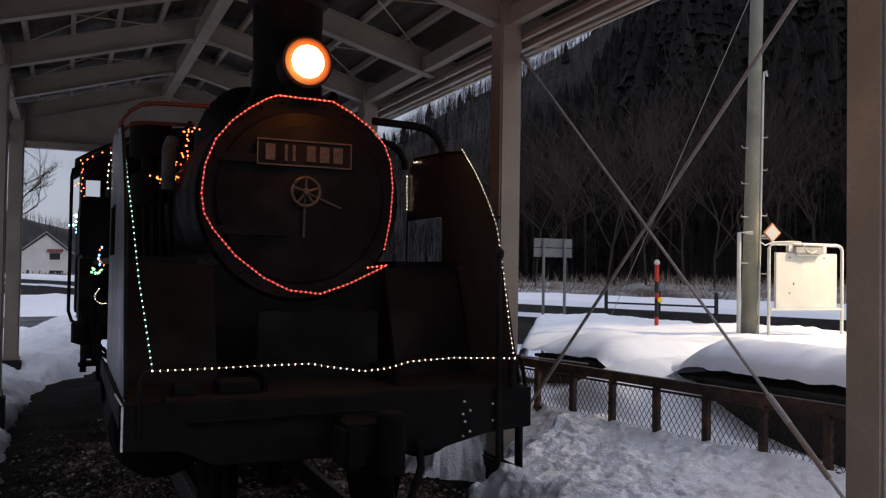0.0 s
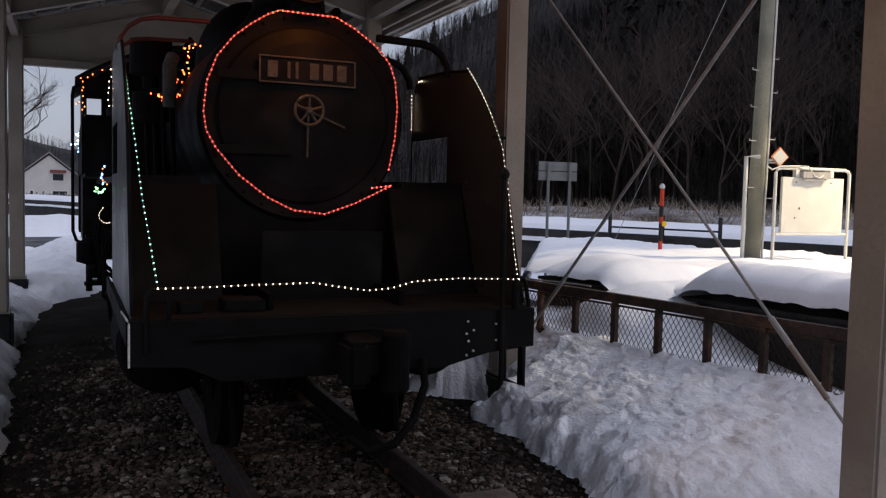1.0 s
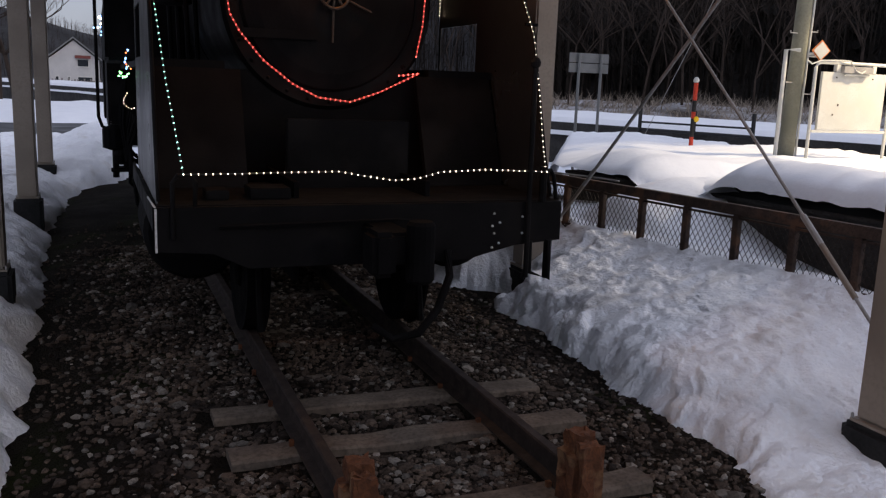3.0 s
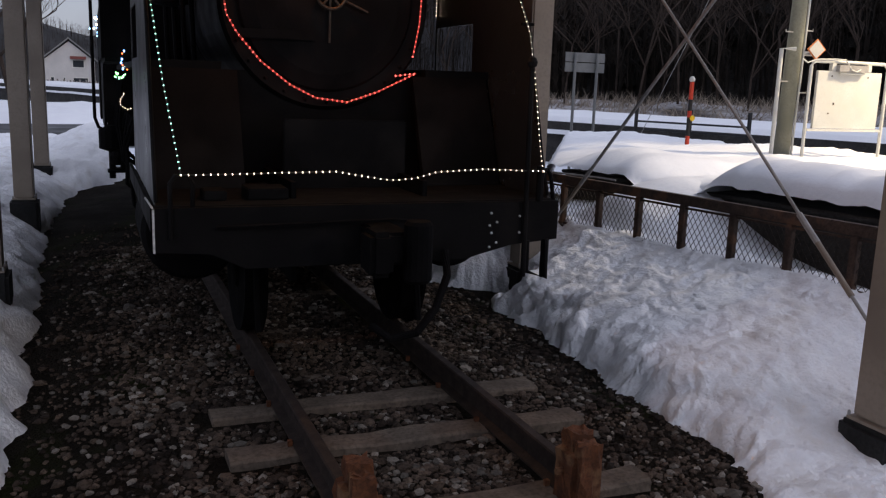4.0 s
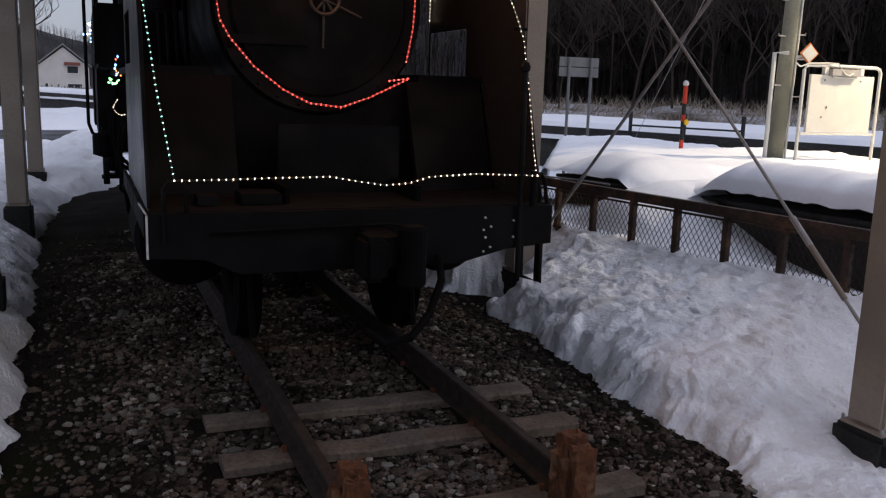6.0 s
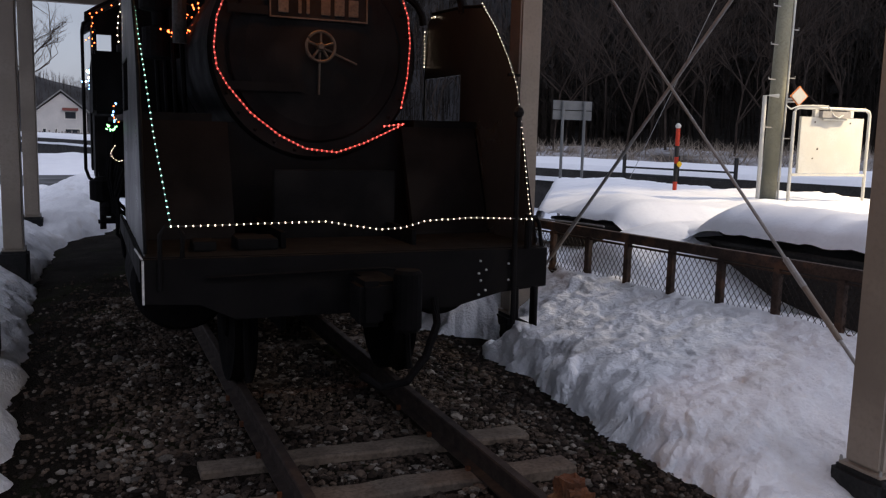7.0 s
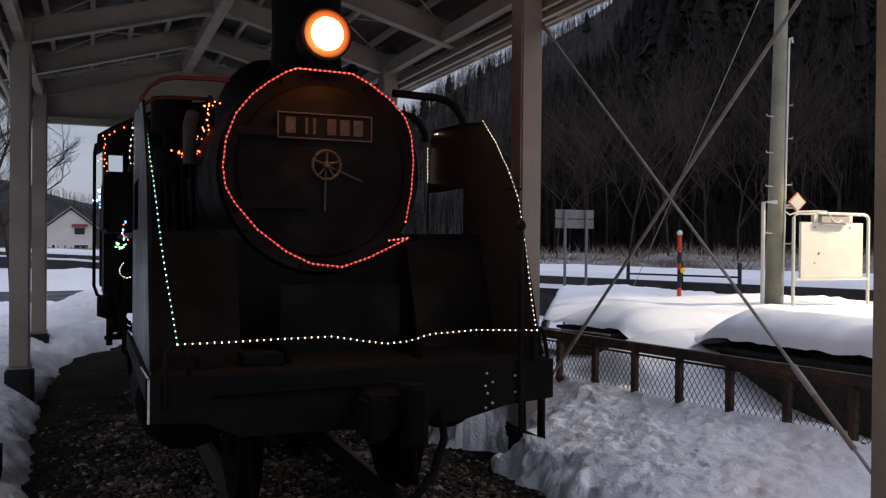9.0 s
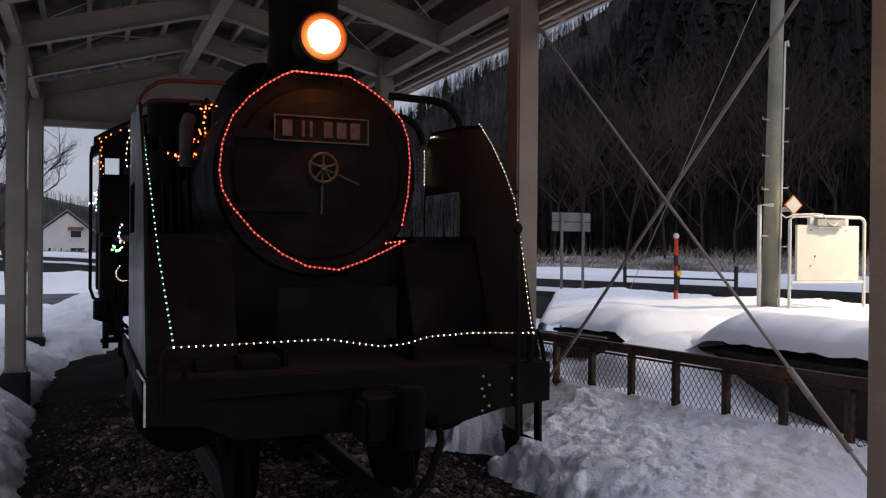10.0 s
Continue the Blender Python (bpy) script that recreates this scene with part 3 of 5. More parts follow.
def mesh_wire():
    verts, faces = [], []

    def wire(a, b, r=0.0036):
        a, b = Vector(a), Vector(b)
        d = (b - a).normalized()
        u = Vector((1, 0, 0))
        v = d.cross(u)
        n = len(verts)
        for p in (a, b):
            for k in range(3):
                t = 2.094 * k
                verts.append(tuple(p + r * (math.cos(t) * u + math.sin(t) * v)))
        for k in range(3):
            faces.append((n + k, n + (k + 1) % 3, n + 3 + (k + 1) % 3, n + 3 + k))

    z0, z1, pitch = 0.425, 0.80, 0.060
    y = posts[0] - 0.4
    while y < posts[-1]:
        wire((FX, y, z0), (FX, y + (z1 - z0) * 0.66, z1))
        wire((FX + 0.004, y + (z1 - z0) * 0.66, z0), (FX + 0.004, y, z1))
        y += pitch
    me = bpy.data.meshes.new("wire_mesh")
    me.from_pydata(verts, [], faces)
    return me


tagged(part("wire_mesh", mesh_wire(), WIRE, fence, "diamond wire netting"), kind="stuff")
bm = tube([(FX - 0.05, y, 0.95 + 0.015 * math.sin(y * 2.1)) for y in spread(3.7, 7.5, 18)], 0.010, 6)
whole("cable", bm, GALV, "pale cable lying along the top of the fence", "cable").matrix_world = SLANT
fence.location.x, fence.rotation_euler.z = 3.39, radians(9.27)

# ---- things on the platform ----
PX, PY = 7.505, 6.04
pole = thing("utility_pole", (PX, PY, 0.7), "tall grey concrete utility pole standing in platform snow", "utility pole")
part("shaft", tube([(PX, PY, 0.6), (PX + 0.105, PY, 5.0), (PX + 0.225, PY, 10.0)], 0.115, 20, taper=0.075), CONCRETE, pole, smooth=True)
part("conduit", tube([(PX + 0.125, PY - 0.07, 1.0), (PX + 0.195, PY - 0.07, 4.70), (PX + 0.205, PY - 0.07, 4.86), (PX + 0.245, PY - 0.07, 4.88), (PX + 0.265, PY - 0.07, 4.80)], 0.016, 8), WHITE, pole, "white conduit pipe")
for k, z in enumerate((2.05, 1.9, 2.72, 2.75, 3.2, 3.42, 3.72, 3.9)):
    s = 1 if k % 2 else -1
    part("step_bolt", tube([(PX + 0.04 + s * 0.1, PY - 0.05, z), (PX + 0.04 + s * 0.24, PY - 0.07, z), (PX + 0.04 + s * 0.24, PY - 0.07, z + 0.03)], 0.009, 6), GALV, pole)
part("bracket", tube([(PX + 0.16, PY - 0.05, 2.42), (PX + 0.36, PY - 0.09, 2.42)], 0.012, 6), WHITE, pole)
whole("guy_wire", tube([(PX + 0.125, PY, 6.2), (10.10, 13.3, 0.7), (10.42, 14.2, -0.2)], 0.006, 6), GALV, "thin steel guy wire from the pole to the ground", "guy wire")

dia = thing("diamond_sign", (7.8, 5.9, 2.4), "small white diamond sign with orange rim by the pole", "sign")
view = Matrix.Rotation(radians(-12), 4, "Z")


def tilted(bm, at):
    bmesh.ops.transform(bm, matrix=Matrix.Translation(at) @ view, verts=bm.verts)
    return bm


part("plate", tilted(slab([(0.142, 0), (0, 0.145), (-0.142, 0), (0, -0.145)], "y", 0, 0.012), (7.80, 5.88, 2.50)), ORANGE, dia, "orange rim")
part("face", tilted(slab([(0.120, 0), (0, 0.123), (-0.120, 0), (0, -0.123)], "y", -0.008, -0.001), (7.80, 5.88, 2.50)), WHITE, dia)
part("stem", tube([(7.66, 5.96, 2.45), (7.80, 5.90, 2.47)], 0.018, 8), WHITE, dia)

A, B = Vector((7.56, 5.70, 0)), Vector((8.99, 5.70, 0))
board = thing("notice_board", (7.65, 5.4, 0.9), "blank white notice board hung in a white pipe frame, lamp-lit", "notice board")
ln = (B - A).length


def along(s, z, out=0.0):
    d = (B - A).normalized()
    nrm = Vector((d.y, -d.x, 0))
    if nrm.dot(Vector((-1.37, -3.34, 0)) - A) < 0:
        nrm = -nrm
    p = A + d * s + nrm * out
    return (p.x, p.y, z)


TOP = 2.335
part("pipe_frame", tube([along(0, 0.5), along(0, TOP - 0.07), along(0.03, TOP - 0.02), along(0.09, TOP), along(ln - 0.09, TOP), along(ln - 0.03, TOP - 0.02), along(ln, TOP - 0.07), along(ln, 0.5)], 0.024, 10), WHITE, board)


def panel(s0, s1, z0, z1, o0, o1):
    bm = bmesh.new()
    vs = [bm.verts.new(along(s, z, o)) for s in (s0, s1) for z in (z0, z1) for o in (o0, o1)]
    for f in ((0, 1, 3, 2), (4, 6, 7, 5), (0, 4, 5, 1), (2, 3, 7, 6), (0, 2, 6, 4), (1, 5, 7, 3)):
        bm.faces.new([vs[k] for k in f])
    return bm


part("board", panel(0.12, ln - 0.13, 1.42, 2.21, -0.02, 0.02), WHITE, board)
part("bottom_rail", panel(0.03, ln - 0.03, 1.38, 1.416, -0.018, 0.018), WHITE, board)
for s in (0.35, ln - 0.42):
    part("hanger", panel(s, s + 0.07, 2.215, TOP - 0.02, -0.03, 0.03), WHITE, board)
part("lamp_fitting", panel(0.42, ln - 0.48, TOP - 0.13, TOP - 0.04, 0.03, 0.10), GALV, board, "grey metal lamp housing")
part("lamp_tube", tube([along(0.46, TOP - 0.15, 0.065), along(ln - 0.52, TOP - 0.15, 0.065)], 0.014, 10), WHITE, board)
part("cable", tube([along(-0.20, TOP + 0.02, 0.03), along(-0.10, TOP - 0.03, 0.03), along(0.05, TOP + 0.02, 0.03), along(0.40, TOP + 0.035, 0.03), along(0.55, TOP + 0.03, 0.06), along(0.62, TOP - 0.10, 0.11), along(0.72, TOP - 0.13, 0.11), along(0.80, TOP - 0.09, 0.10)], 0.010, 6), WHITE, board, "loose white lamp cable")
part("latch", panel(0.44, 0.455, 1.75, 1.78, 0.021, 0.030), FENCE, board)
for s, z in ((0.36, 2.13), (0.36, 1.62), (ln - 0.4, 2.13)):
    part("screw", panel(s, s + 0.02, z, z + 0.02, 0.021, 0.026), FENCE, board)
whole("white_post", tube([(7.29, 6.0, 0.5), (7.29, 6.0, 2.49), (7.45, 5.9, 2.49)], 0.03, 8), WHITE, "slim white bracket post beside the concrete pole", "post")

stake = thing("snow_stake", (7.77, 8.49, 0.9), "red and black snow marker stake with white ball top", "marker stake")
for z0, z1, m in ((0.6, 1.13, RED), (1.131, 1.44, STAKE_BLACK), (1.441, 1.55, RED), (1.551, 1.74, STAKE_BLACK), (1.741, 2.03, RED)):
    part("band", tube([(7.77, 8.49, z0), (7.77, 8.49, z1)], 0.036, 12), m, stake)
part("cap", lathe([(0.02, 2.03), (0.045, 2.045), (0.05, 2.08), (0.03, 2.115), (0.008, 2.125)], (7.77, 8.49, 0), seg=12), WHITE, stake)
part("reflector", lathe([(0.005, -0.02), (0.045, -0.012), (0.05, 0.0), (0.045, 0.012)], (7.79, 8.43, 1.43), "y", 12), YELLOW, stake, "round yellow reflector")

lamp_post = thing("platform_lamp", (LAMP_AT[0], LAMP_AT[1], 0.7), "platform lamp on a steel post, switched on", "street lamp")
part("post", tube([(LAMP_AT[0] + 1.0, LAMP_AT[1], 0.6), (LAMP_AT[0] + 1.0, LAMP_AT[1], 4.9), (LAMP_AT[0] + 0.8, LAMP_AT[1], 5.06), (LAMP_AT[0] + 0.2, LAMP_AT[1], 5.1)], 0.05, 12), GALV, lamp_post)
head = part("head", box(LAMP_AT[0] - 0.3, LAMP_AT[0] + 0.3, LAMP_AT[1] - 0.12, LAMP_AT[1] + 0.12, 5.0, 5.12, 0.03), GALV, lamp_post)
part("diffuser", box(LAMP_AT[0] - 0.26, LAMP_AT[0] + 0.26, LAMP_AT[1] - 0.09, LAMP_AT[1] + 0.09, 4.975, 4.996), LAMP_WHITE, head, "glowing white diffuser")

# ---- across the line ----
FAR = Matrix.Translation((13.1, 15.3, 0)) @ Matrix.Rotation(radians(21), 4, "Z") @ Matrix.Translation((-15.0, -15.3, 0))
far = thing("far_platform", (15.0, 15.3, 0), "far low platform under snow with a dark edge", "platform", kind="structure")
part("wall", box(14.9, 15.2, -30, 90, -0.5, 0.88), WALL_DARK, far)
part("deck", box(15.2, 21, -30, 90, -0.5, 0.55), WALL_DARK, far)
whole("far_platform_snow", sheet("far_platform_snow", spread(14.8, 24, 24), spread(-30, 90, 120), lambda x, y: (1.02 + 0.05 * fbm(x * 0.5, y * 0.5)) * step01((x - 14.7) / 0.2) * (1 - step01((x - 22.5) / 1.5)) - 0.4 * step01((x - 22.5) / 1.5) + 0.001), SNOW, "smooth snow covering the far platform", "snow", kind="stuff").matrix_world = FAR
far.location.x, far.rotation_euler.z = 13.1, radians(21)
rail_fence = thing("railing", (12.7, 14.7, -0.4), "dark steel railing before the far platform", "railing")
for f in (0.0, 0.5, 1.0):
    p = Vector((12.0, 16.14, 0)).lerp(Vector((13.35, 13.32, 0)), f)
    part("post", box(p.x - 0.035, p.x + 0.035, p.y - 0.035, p.y + 0.035, -0.45, 1.43), STAKE_BLACK, rail_fence)
for z in (0.864, 1.071):
    part("bar", tube([(12.0, 16.14, z), (13.35, 13.32, z)], 0.026, 6), STAKE_BLACK, rail_fence)
sign = thing("station_sign", (9.3, 15.3, 0), "grey two-post sign seen from behind in the snow", "sign")
SA, SB = Vector((8.52, 14.0, 0)), Vector((9.56, 14.0, 0))
sd = (SB - SA).normalized()
for f in (0.22, 0.78):
    p = SA.lerp(SB, f)
    part("post", tube([(p.x, p.y, -0.5), (p.x, p.y, 2.67)], 0.035, 8), SIGN, sign)
for z0, z1 in ((2.24, 2.45), (2.47, 2.68)):
    bm = bmesh.new()
    n = Vector((-sd.y, sd.x, 0)) * 0.05
    vs = [bm.verts.new((p.x + o.x, p.y + o.y, z)) for p in (SA, SB) for z in (z0, z1) for o in (n, n * 1.5)]
    for f in ((0, 1, 3, 2), (4, 6, 7, 5), (0, 4, 5, 1), (2, 3, 7, 6), (0, 2, 6, 4), (1, 5, 7, 3)):
        bm.faces.new([vs[k] for k in f])
    part("panel", bm, SIGN, sign)

# ---- steam locomotive ----
loco = thing("steam_locomotive", (0, 6, 0), "black tank steam locomotive with smoke deflectors, lit headlamp and string lights", "locomotive")
BC = 2.29


def body(name, bm, material, parent, label="", smooth=False):
    """A part of the engine's body, drawn to a plan that is 4 to 5 % small."""
    bmesh.ops.scale(bm, vec=(1.04, 1.0, 1.048), verts=bm.verts)
    return part(name, bm, material, parent, label, smooth)


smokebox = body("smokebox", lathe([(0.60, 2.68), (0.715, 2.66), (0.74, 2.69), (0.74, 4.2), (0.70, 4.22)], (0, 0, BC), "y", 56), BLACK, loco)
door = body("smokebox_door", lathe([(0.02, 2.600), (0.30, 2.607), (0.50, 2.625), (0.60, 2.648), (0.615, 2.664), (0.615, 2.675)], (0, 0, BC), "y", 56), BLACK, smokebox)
for k in range(28):
    a = 2 * math.pi * k / 28
    p = (0.685 * math.cos(a), 2.66, BC + 0.685 * math.sin(a))
    body("rivet", lathe([(0.005, -0.014), (0.012, -0.008), (0.014, 0)], p, "y", 6), BLACK, smokebox)
for z in (BC - 0.25, BC + 0.25):
    body("hinge_strap", box(-0.62, -0.10, 2.585, 2.606, z - 0.03, z + 0.03, 0.004), BLACK, smokebox)
plate = body("number_plate", box(-0.345, 0.345, 2.588, 2.600, 2.498, 2.686, 0.004), BLACK, loco, "black cast plate with raised brass rim and bars")
for x0, x1, z0, z1 in ((-0.343, 0.343, 2.674, 2.684), (-0.343, 0.343, 2.500, 2.510), (-0.343, -0.333, 2.511, 2.673), (0.333, 0.343, 2.511, 2.673)):
    body("rim", box(x0, x1, 2.578, 2.5875, z0, z1), BRASS, plate)
for x0, x1 in ((-0.285, -0.215), (-0.148, -0.126), (-0.092, -0.070), (0.01, 0.075), (0.105, 0.175), (0.205, 0.275)):
    body("bar", box(x0, x1, 2.577, 2.5875, 2.535, 2.648, 0.003), BRASS, plate)
wheel = body("handwheel", tube([(0.10 * math.cos(2 * math.pi * k / 28), 2.545, 2.322 + 0.10 * math.sin(2 * math.pi * k / 28)) for k in range(29)], 0.011, 8, caps=False), BRASS, loco, "worn metal handwheel")
for k in range(5):
    a = 2 * math.pi * k / 5 + 0.3
    body("spoke", tube([(0.015 * math.cos(a), 2.545, 2.322 + 0.015 * math.sin(a)), (0.095 * math.cos(a), 2.545, 2.322 + 0.095 * math.sin(a))], 0.009, 6), BRASS, wheel)
body("hub", lathe([(0.018, 2.52), (0.026, 2.53), (0.026, 2.60)], (0, 0, 2.322), "y", 12), BRASS, wheel)
for dx, dz in ((-0.005, -0.32), (0.265, -0.105)):
    body("locking_lever", tube([(0.0, 2.57, 2.322), (dx, 2.57, 2.322 + dz)], 0.010, 8, taper=0.007), BRASS, loco)
body("boiler", lathe([(0.68, 4.2), (0.69, 4.25), (0.69, 8.4), (0.5, 8.42)], (0, 0, BC), "y", 40), BLACK, loco, smooth=False)
for y in (4.9, 5.7, 6.5, 7.3):
    body("boiler_band", lathe([(0.69, y - 0.03), (0.697, y - 0.029), (0.697, y + 0.029), (0.69, y + 0.03)], (0, 0, BC), "y", 40), BLACK, loco)
body("chimney", lathe([(0.40, 2.93), (0.33, 3.02), (0.275, 3.12), (0.26, 3.3), (0.27, 3.78), (0.31, 3.82), (0.31, 3.90), (0.25, 3.91), (0.22, 3.6)], (0, 3.22, 0), "z", 32), BLACK, loco)
lamp = body("headlamp", lathe([(0.05, 2.87), (0.13, 2.84), (0.165, 2.76), (0.17, 2.52), (0.18, 2.505), (0.18, 2.485), (0.165, 2.48)], (-0.02, 0, 3.22), "y", 32), BLACK, loco, "round black headlamp, switched on")
body("reflector", lathe([(0.02, 2.479), (0.160, 2.476), (0.163, 2.472)], (-0.02, 0, 3.22), "y", 32), LENS_RIM, lamp, "reflector disc with a painted orange halo fading outward")
body("lens", lathe([(0.112, 2.470), (0.102, 2.456), (0.058, 2.440), (0.01, 2.434)], (-0.02, 0, 3.22), "y", 32), LENS, lamp, "bright yellow-white lens")
body("bracket", box(-0.09, 0.09, 2.6, 2.8, 2.98, 3.08, 0.01), BLACK, lamp)
bm = bmesh.new()
bmesh.ops.create_uvsphere(bm, u_segments=28, v_segments=16, radius=1)
for v in bm.verts:
    v.co.z = max(v.co.z, -0.2)
bmesh.ops.transform(bm, matrix=Matrix.Translation((0, 4.95, 2.92)) @ Matrix.Diagonal((0.46, 0.86, 0.56, 1)), verts=bm.verts)
body("dome", bm, BLACK, loco, smooth=True)
for x, y, h in ((0.30, 2.95, 0.17), (0.14, 6.6, 0.25), (-0.14, 6.6, 0.25)):
    body("valve", lathe([(0.035, 0), (0.03, h * 0.7), (0.045, h * 0.75), (0.02, h)], (x, y, BC + 0.66), seg=12), BLACK, loco)

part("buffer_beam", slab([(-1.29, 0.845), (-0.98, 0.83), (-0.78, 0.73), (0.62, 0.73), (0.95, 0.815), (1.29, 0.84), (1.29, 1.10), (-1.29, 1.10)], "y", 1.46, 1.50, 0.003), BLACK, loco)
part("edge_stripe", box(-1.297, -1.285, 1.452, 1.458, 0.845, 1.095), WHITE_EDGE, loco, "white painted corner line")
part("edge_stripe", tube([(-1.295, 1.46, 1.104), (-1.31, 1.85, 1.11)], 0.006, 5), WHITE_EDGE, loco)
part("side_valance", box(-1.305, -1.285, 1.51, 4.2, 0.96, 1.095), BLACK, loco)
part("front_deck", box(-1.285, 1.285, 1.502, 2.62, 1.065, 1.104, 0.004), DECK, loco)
for x, z in ((0.793, 1.026), (0.836, 0.966), (0.784, 0.945), (0.799, 0.896), (0.835, 0.831), (0.787, 0.803), (0.999, 1.002), (1.001, 0.893)):
    part("rivet", lathe([(0.003, 1.444), (0.007, 1.449), (0.009, 1.458)], (x, 0, z), "y", 6), WHITE_EDGE, loco, "pale rivet head")
for s in (-1, 1):
    bm = slab([(1.58, 1.1), (1.68, 1.35), (1.95, 2.20), (2.12, 2.42), (2.32, 2.63), (2.56, 2.81), (2.95, 2.85), (2.95, 1.1)], "x", s * 1.270, s * 1.278)
    for o in ([(2.95, 2.32), (2.95, 2.85), (3.58, 2.87), (3.70, 2.80), (3.77, 2.32)], [(3.73, 1.95), (3.73, 2.32), (3.77, 2.32), (3.77, 1.95)], [(2.95, 1.1), (2.95, 1.95), (3.77, 1.95), (3.77, 1.1)]):
        more = slab(o, "x", s * 1.270, s * 1.278)
        me = bpy.data.meshes.new("more")
        more.to_mesh(me)
        more.free()
        bm.from_mesh(me)
        bpy.data.meshes.remove(me)
    d = part("smoke_deflector", bm, SHEEN, loco, "upright black steel plate with a rectangular opening")
    edge = [(1.58, 1.12), (1.68, 1.35), (1.95, 2.20), (2.12, 2.42), (2.32, 2.63), (2.56, 2.815), (2.95, 2.855), (3.58, 2.875)]
    part("rim_bar", tube([(s * 1.267, y, z) for y, z in edge], 0.012, 6), BLACK, d)
    for y, x0, z0 in ((2.95, 0.62, 2.93), (3.82, 0.62, 2.92)):
        pts = [(s * x0, y, z0), (s * 0.98, y, z0 - 0.01)] + [(s * (0.98 + 0.245 * math.sin(a)), y, z0 - 0.25 + 0.24 * math.cos(a)) for a in (0.4, 0.8, 1.2, 1.57)]
        body("stay", tube(pts, 0.032 if s > 0 else 0.016, 8), BLACK if s > 0 else STAY_RED, loco, "" if s > 0 else "stay coloured red as lit by the rope light")
    body("running_board", box(s * 0.72 if s > 0 else -1.22, 1.22 if s > 0 else -0.72, 2.62, 8.4, 1.80, 1.85), BLACK, loco)
    body("front_skirt", slab([(2.30, 1.055), (2.36, 1.055), (2.68, 1.80), (2.62, 1.80)], "x", min(s * 0.62, s * 1.2), max(s * 0.62, s * 1.2)), BLACK, loco)
    body("cylinder", lathe([(0.10, 2.50), (0.30, 2.53), (0.33, 2.58), (0.33, 3.35), (0.28, 3.40)], (s * 0.93, 0, 0.74), "y", 28), GRIME, loco)
    body("steam_chest", box(s * 0.93 - 0.26, s * 0.93 + 0.26, 2.68, 3.4, 1.02, 1.5, 0.03), GRIME, loco)
    body("side_tank", box(s * 1.07 - 0.35, s * 1.07 + 0.35, 5.6, 8.38, 1.86, 2.44, 0.03), BLACK, loco)
    body("frame_plate", box(s * 0.42 - 0.015, s * 0.42 + 0.015, 1.75, 12.2, 0.55, 1.15), GRIME, loco)
    body("rail_guard", tube([(s * 0.55, 2.3, 0.75), (s * 0.56, 2.25, 0.4), (s * 0.56, 2.18, 0.12)], 0.025, 6), GRIME, loco)
    for y, r in ((2.75, 0.43), (4.95, 0.76), (6.65, 0.76), (8.35, 0.76), (10.1, 0.43), (11.7, 0.43)):
        w = body("wheel", lathe([(r - 0.09, -0.05), (r, -0.06), (r, 0.05), (r + 0.03, 0.07), (r + 0.03, 0.09), (r - 0.09, 0.09), (r - 0.09, 0.0)], (s * 0.5655, y, r), "x", 36), GRIME, loco)
        for k in range(12):
            a = 2 * math.pi * k / 12
            body("spoke", tube([(s * 0.5655, y + 0.09 * math.cos(a), r + 0.09 * math.sin(a)), (s * 0.5655, y + (r - 0.07) * math.cos(a), r + (r - 0.07) * math.sin(a))], 0.026, 5), GRIME, w)
        body("hub", lathe([(0.11, -0.07), (0.13, -0.05), (0.13, 0.09)], (s * 0.5655, y, r), "x", 16), GRIME, w)
    body("coupling_rod", box(s * 0.76 - 0.025, s * 0.76 + 0.025, 4.85, 8.45, 0.42, 0.52, 0.01), GRIME, loco)
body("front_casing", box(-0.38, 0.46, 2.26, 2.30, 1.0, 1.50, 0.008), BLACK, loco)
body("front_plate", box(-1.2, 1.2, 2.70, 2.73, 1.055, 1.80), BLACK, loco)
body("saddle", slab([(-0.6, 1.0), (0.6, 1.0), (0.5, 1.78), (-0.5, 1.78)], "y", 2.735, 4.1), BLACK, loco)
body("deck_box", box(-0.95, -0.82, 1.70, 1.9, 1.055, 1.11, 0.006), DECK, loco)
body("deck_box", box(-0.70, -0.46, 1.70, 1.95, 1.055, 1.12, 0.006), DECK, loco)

coupler = part("coupler", box(-0.09, 0.11, 1.05, 1.55, 0.80, 0.99, 0.02), GRIME, loco, "greasy knuckle coupler")
part("knuckle", lathe([(0.07, 0.70), (0.085, 0.72), (0.085, 1.04), (0.07, 1.06)], (0.13, 1.03, 0), seg=16), GRIME, coupler)
part("jaw", box(-0.19, -0.05, 0.90, 1.14, 0.76, 1.02, 0.03), GRIME, coupler)
part("brake_hose", tube([(0.46, 1.42, 0.80), (0.44, 1.32, 0.66), (0.34, 1.25, 0.47), (0.20, 1.20, 0.34), (0.04, 1.22, 0.31), (-0.06, 1.3, 0.38)], 0.026, 10), GRIME, loco)
part("lever_bar", tube([(-0.95, 1.42, 0.99), (0.1, 1.36, 1.02), (0.3, 1.4, 0.99)], 0.012, 6), GRIME, loco)

part("handrail", tube([(-1.20, 1.45, 0.92), (-1.20, 1.44, 1.24), (-1.17, 1.44, 1.285), (-1.10, 1.44, 1.285), (-1.075, 1.45, 1.24), (-1.075, 1.49, 1.10)], 0.014, 8), BLACK, loco)
post_rail = part("handrail_post", tube([(1.03, 1.43, 0.60), (1.02, 1.43, 1.97)], 0.017, 10), BLACK, loco)
part("knob", lathe([(0.012, 1.955), (0.03, 1.97), (0.034, 1.995), (0.022, 2.022), (0.006, 2.028)], (1.02, 1.43, 0), seg=14), BLACK, post_rail)
part("lamp_iron", tube([(1.14, 1.46, 1.10), (1.14, 1.46, 1.33)], 0.026, 8), BLACK, loco)
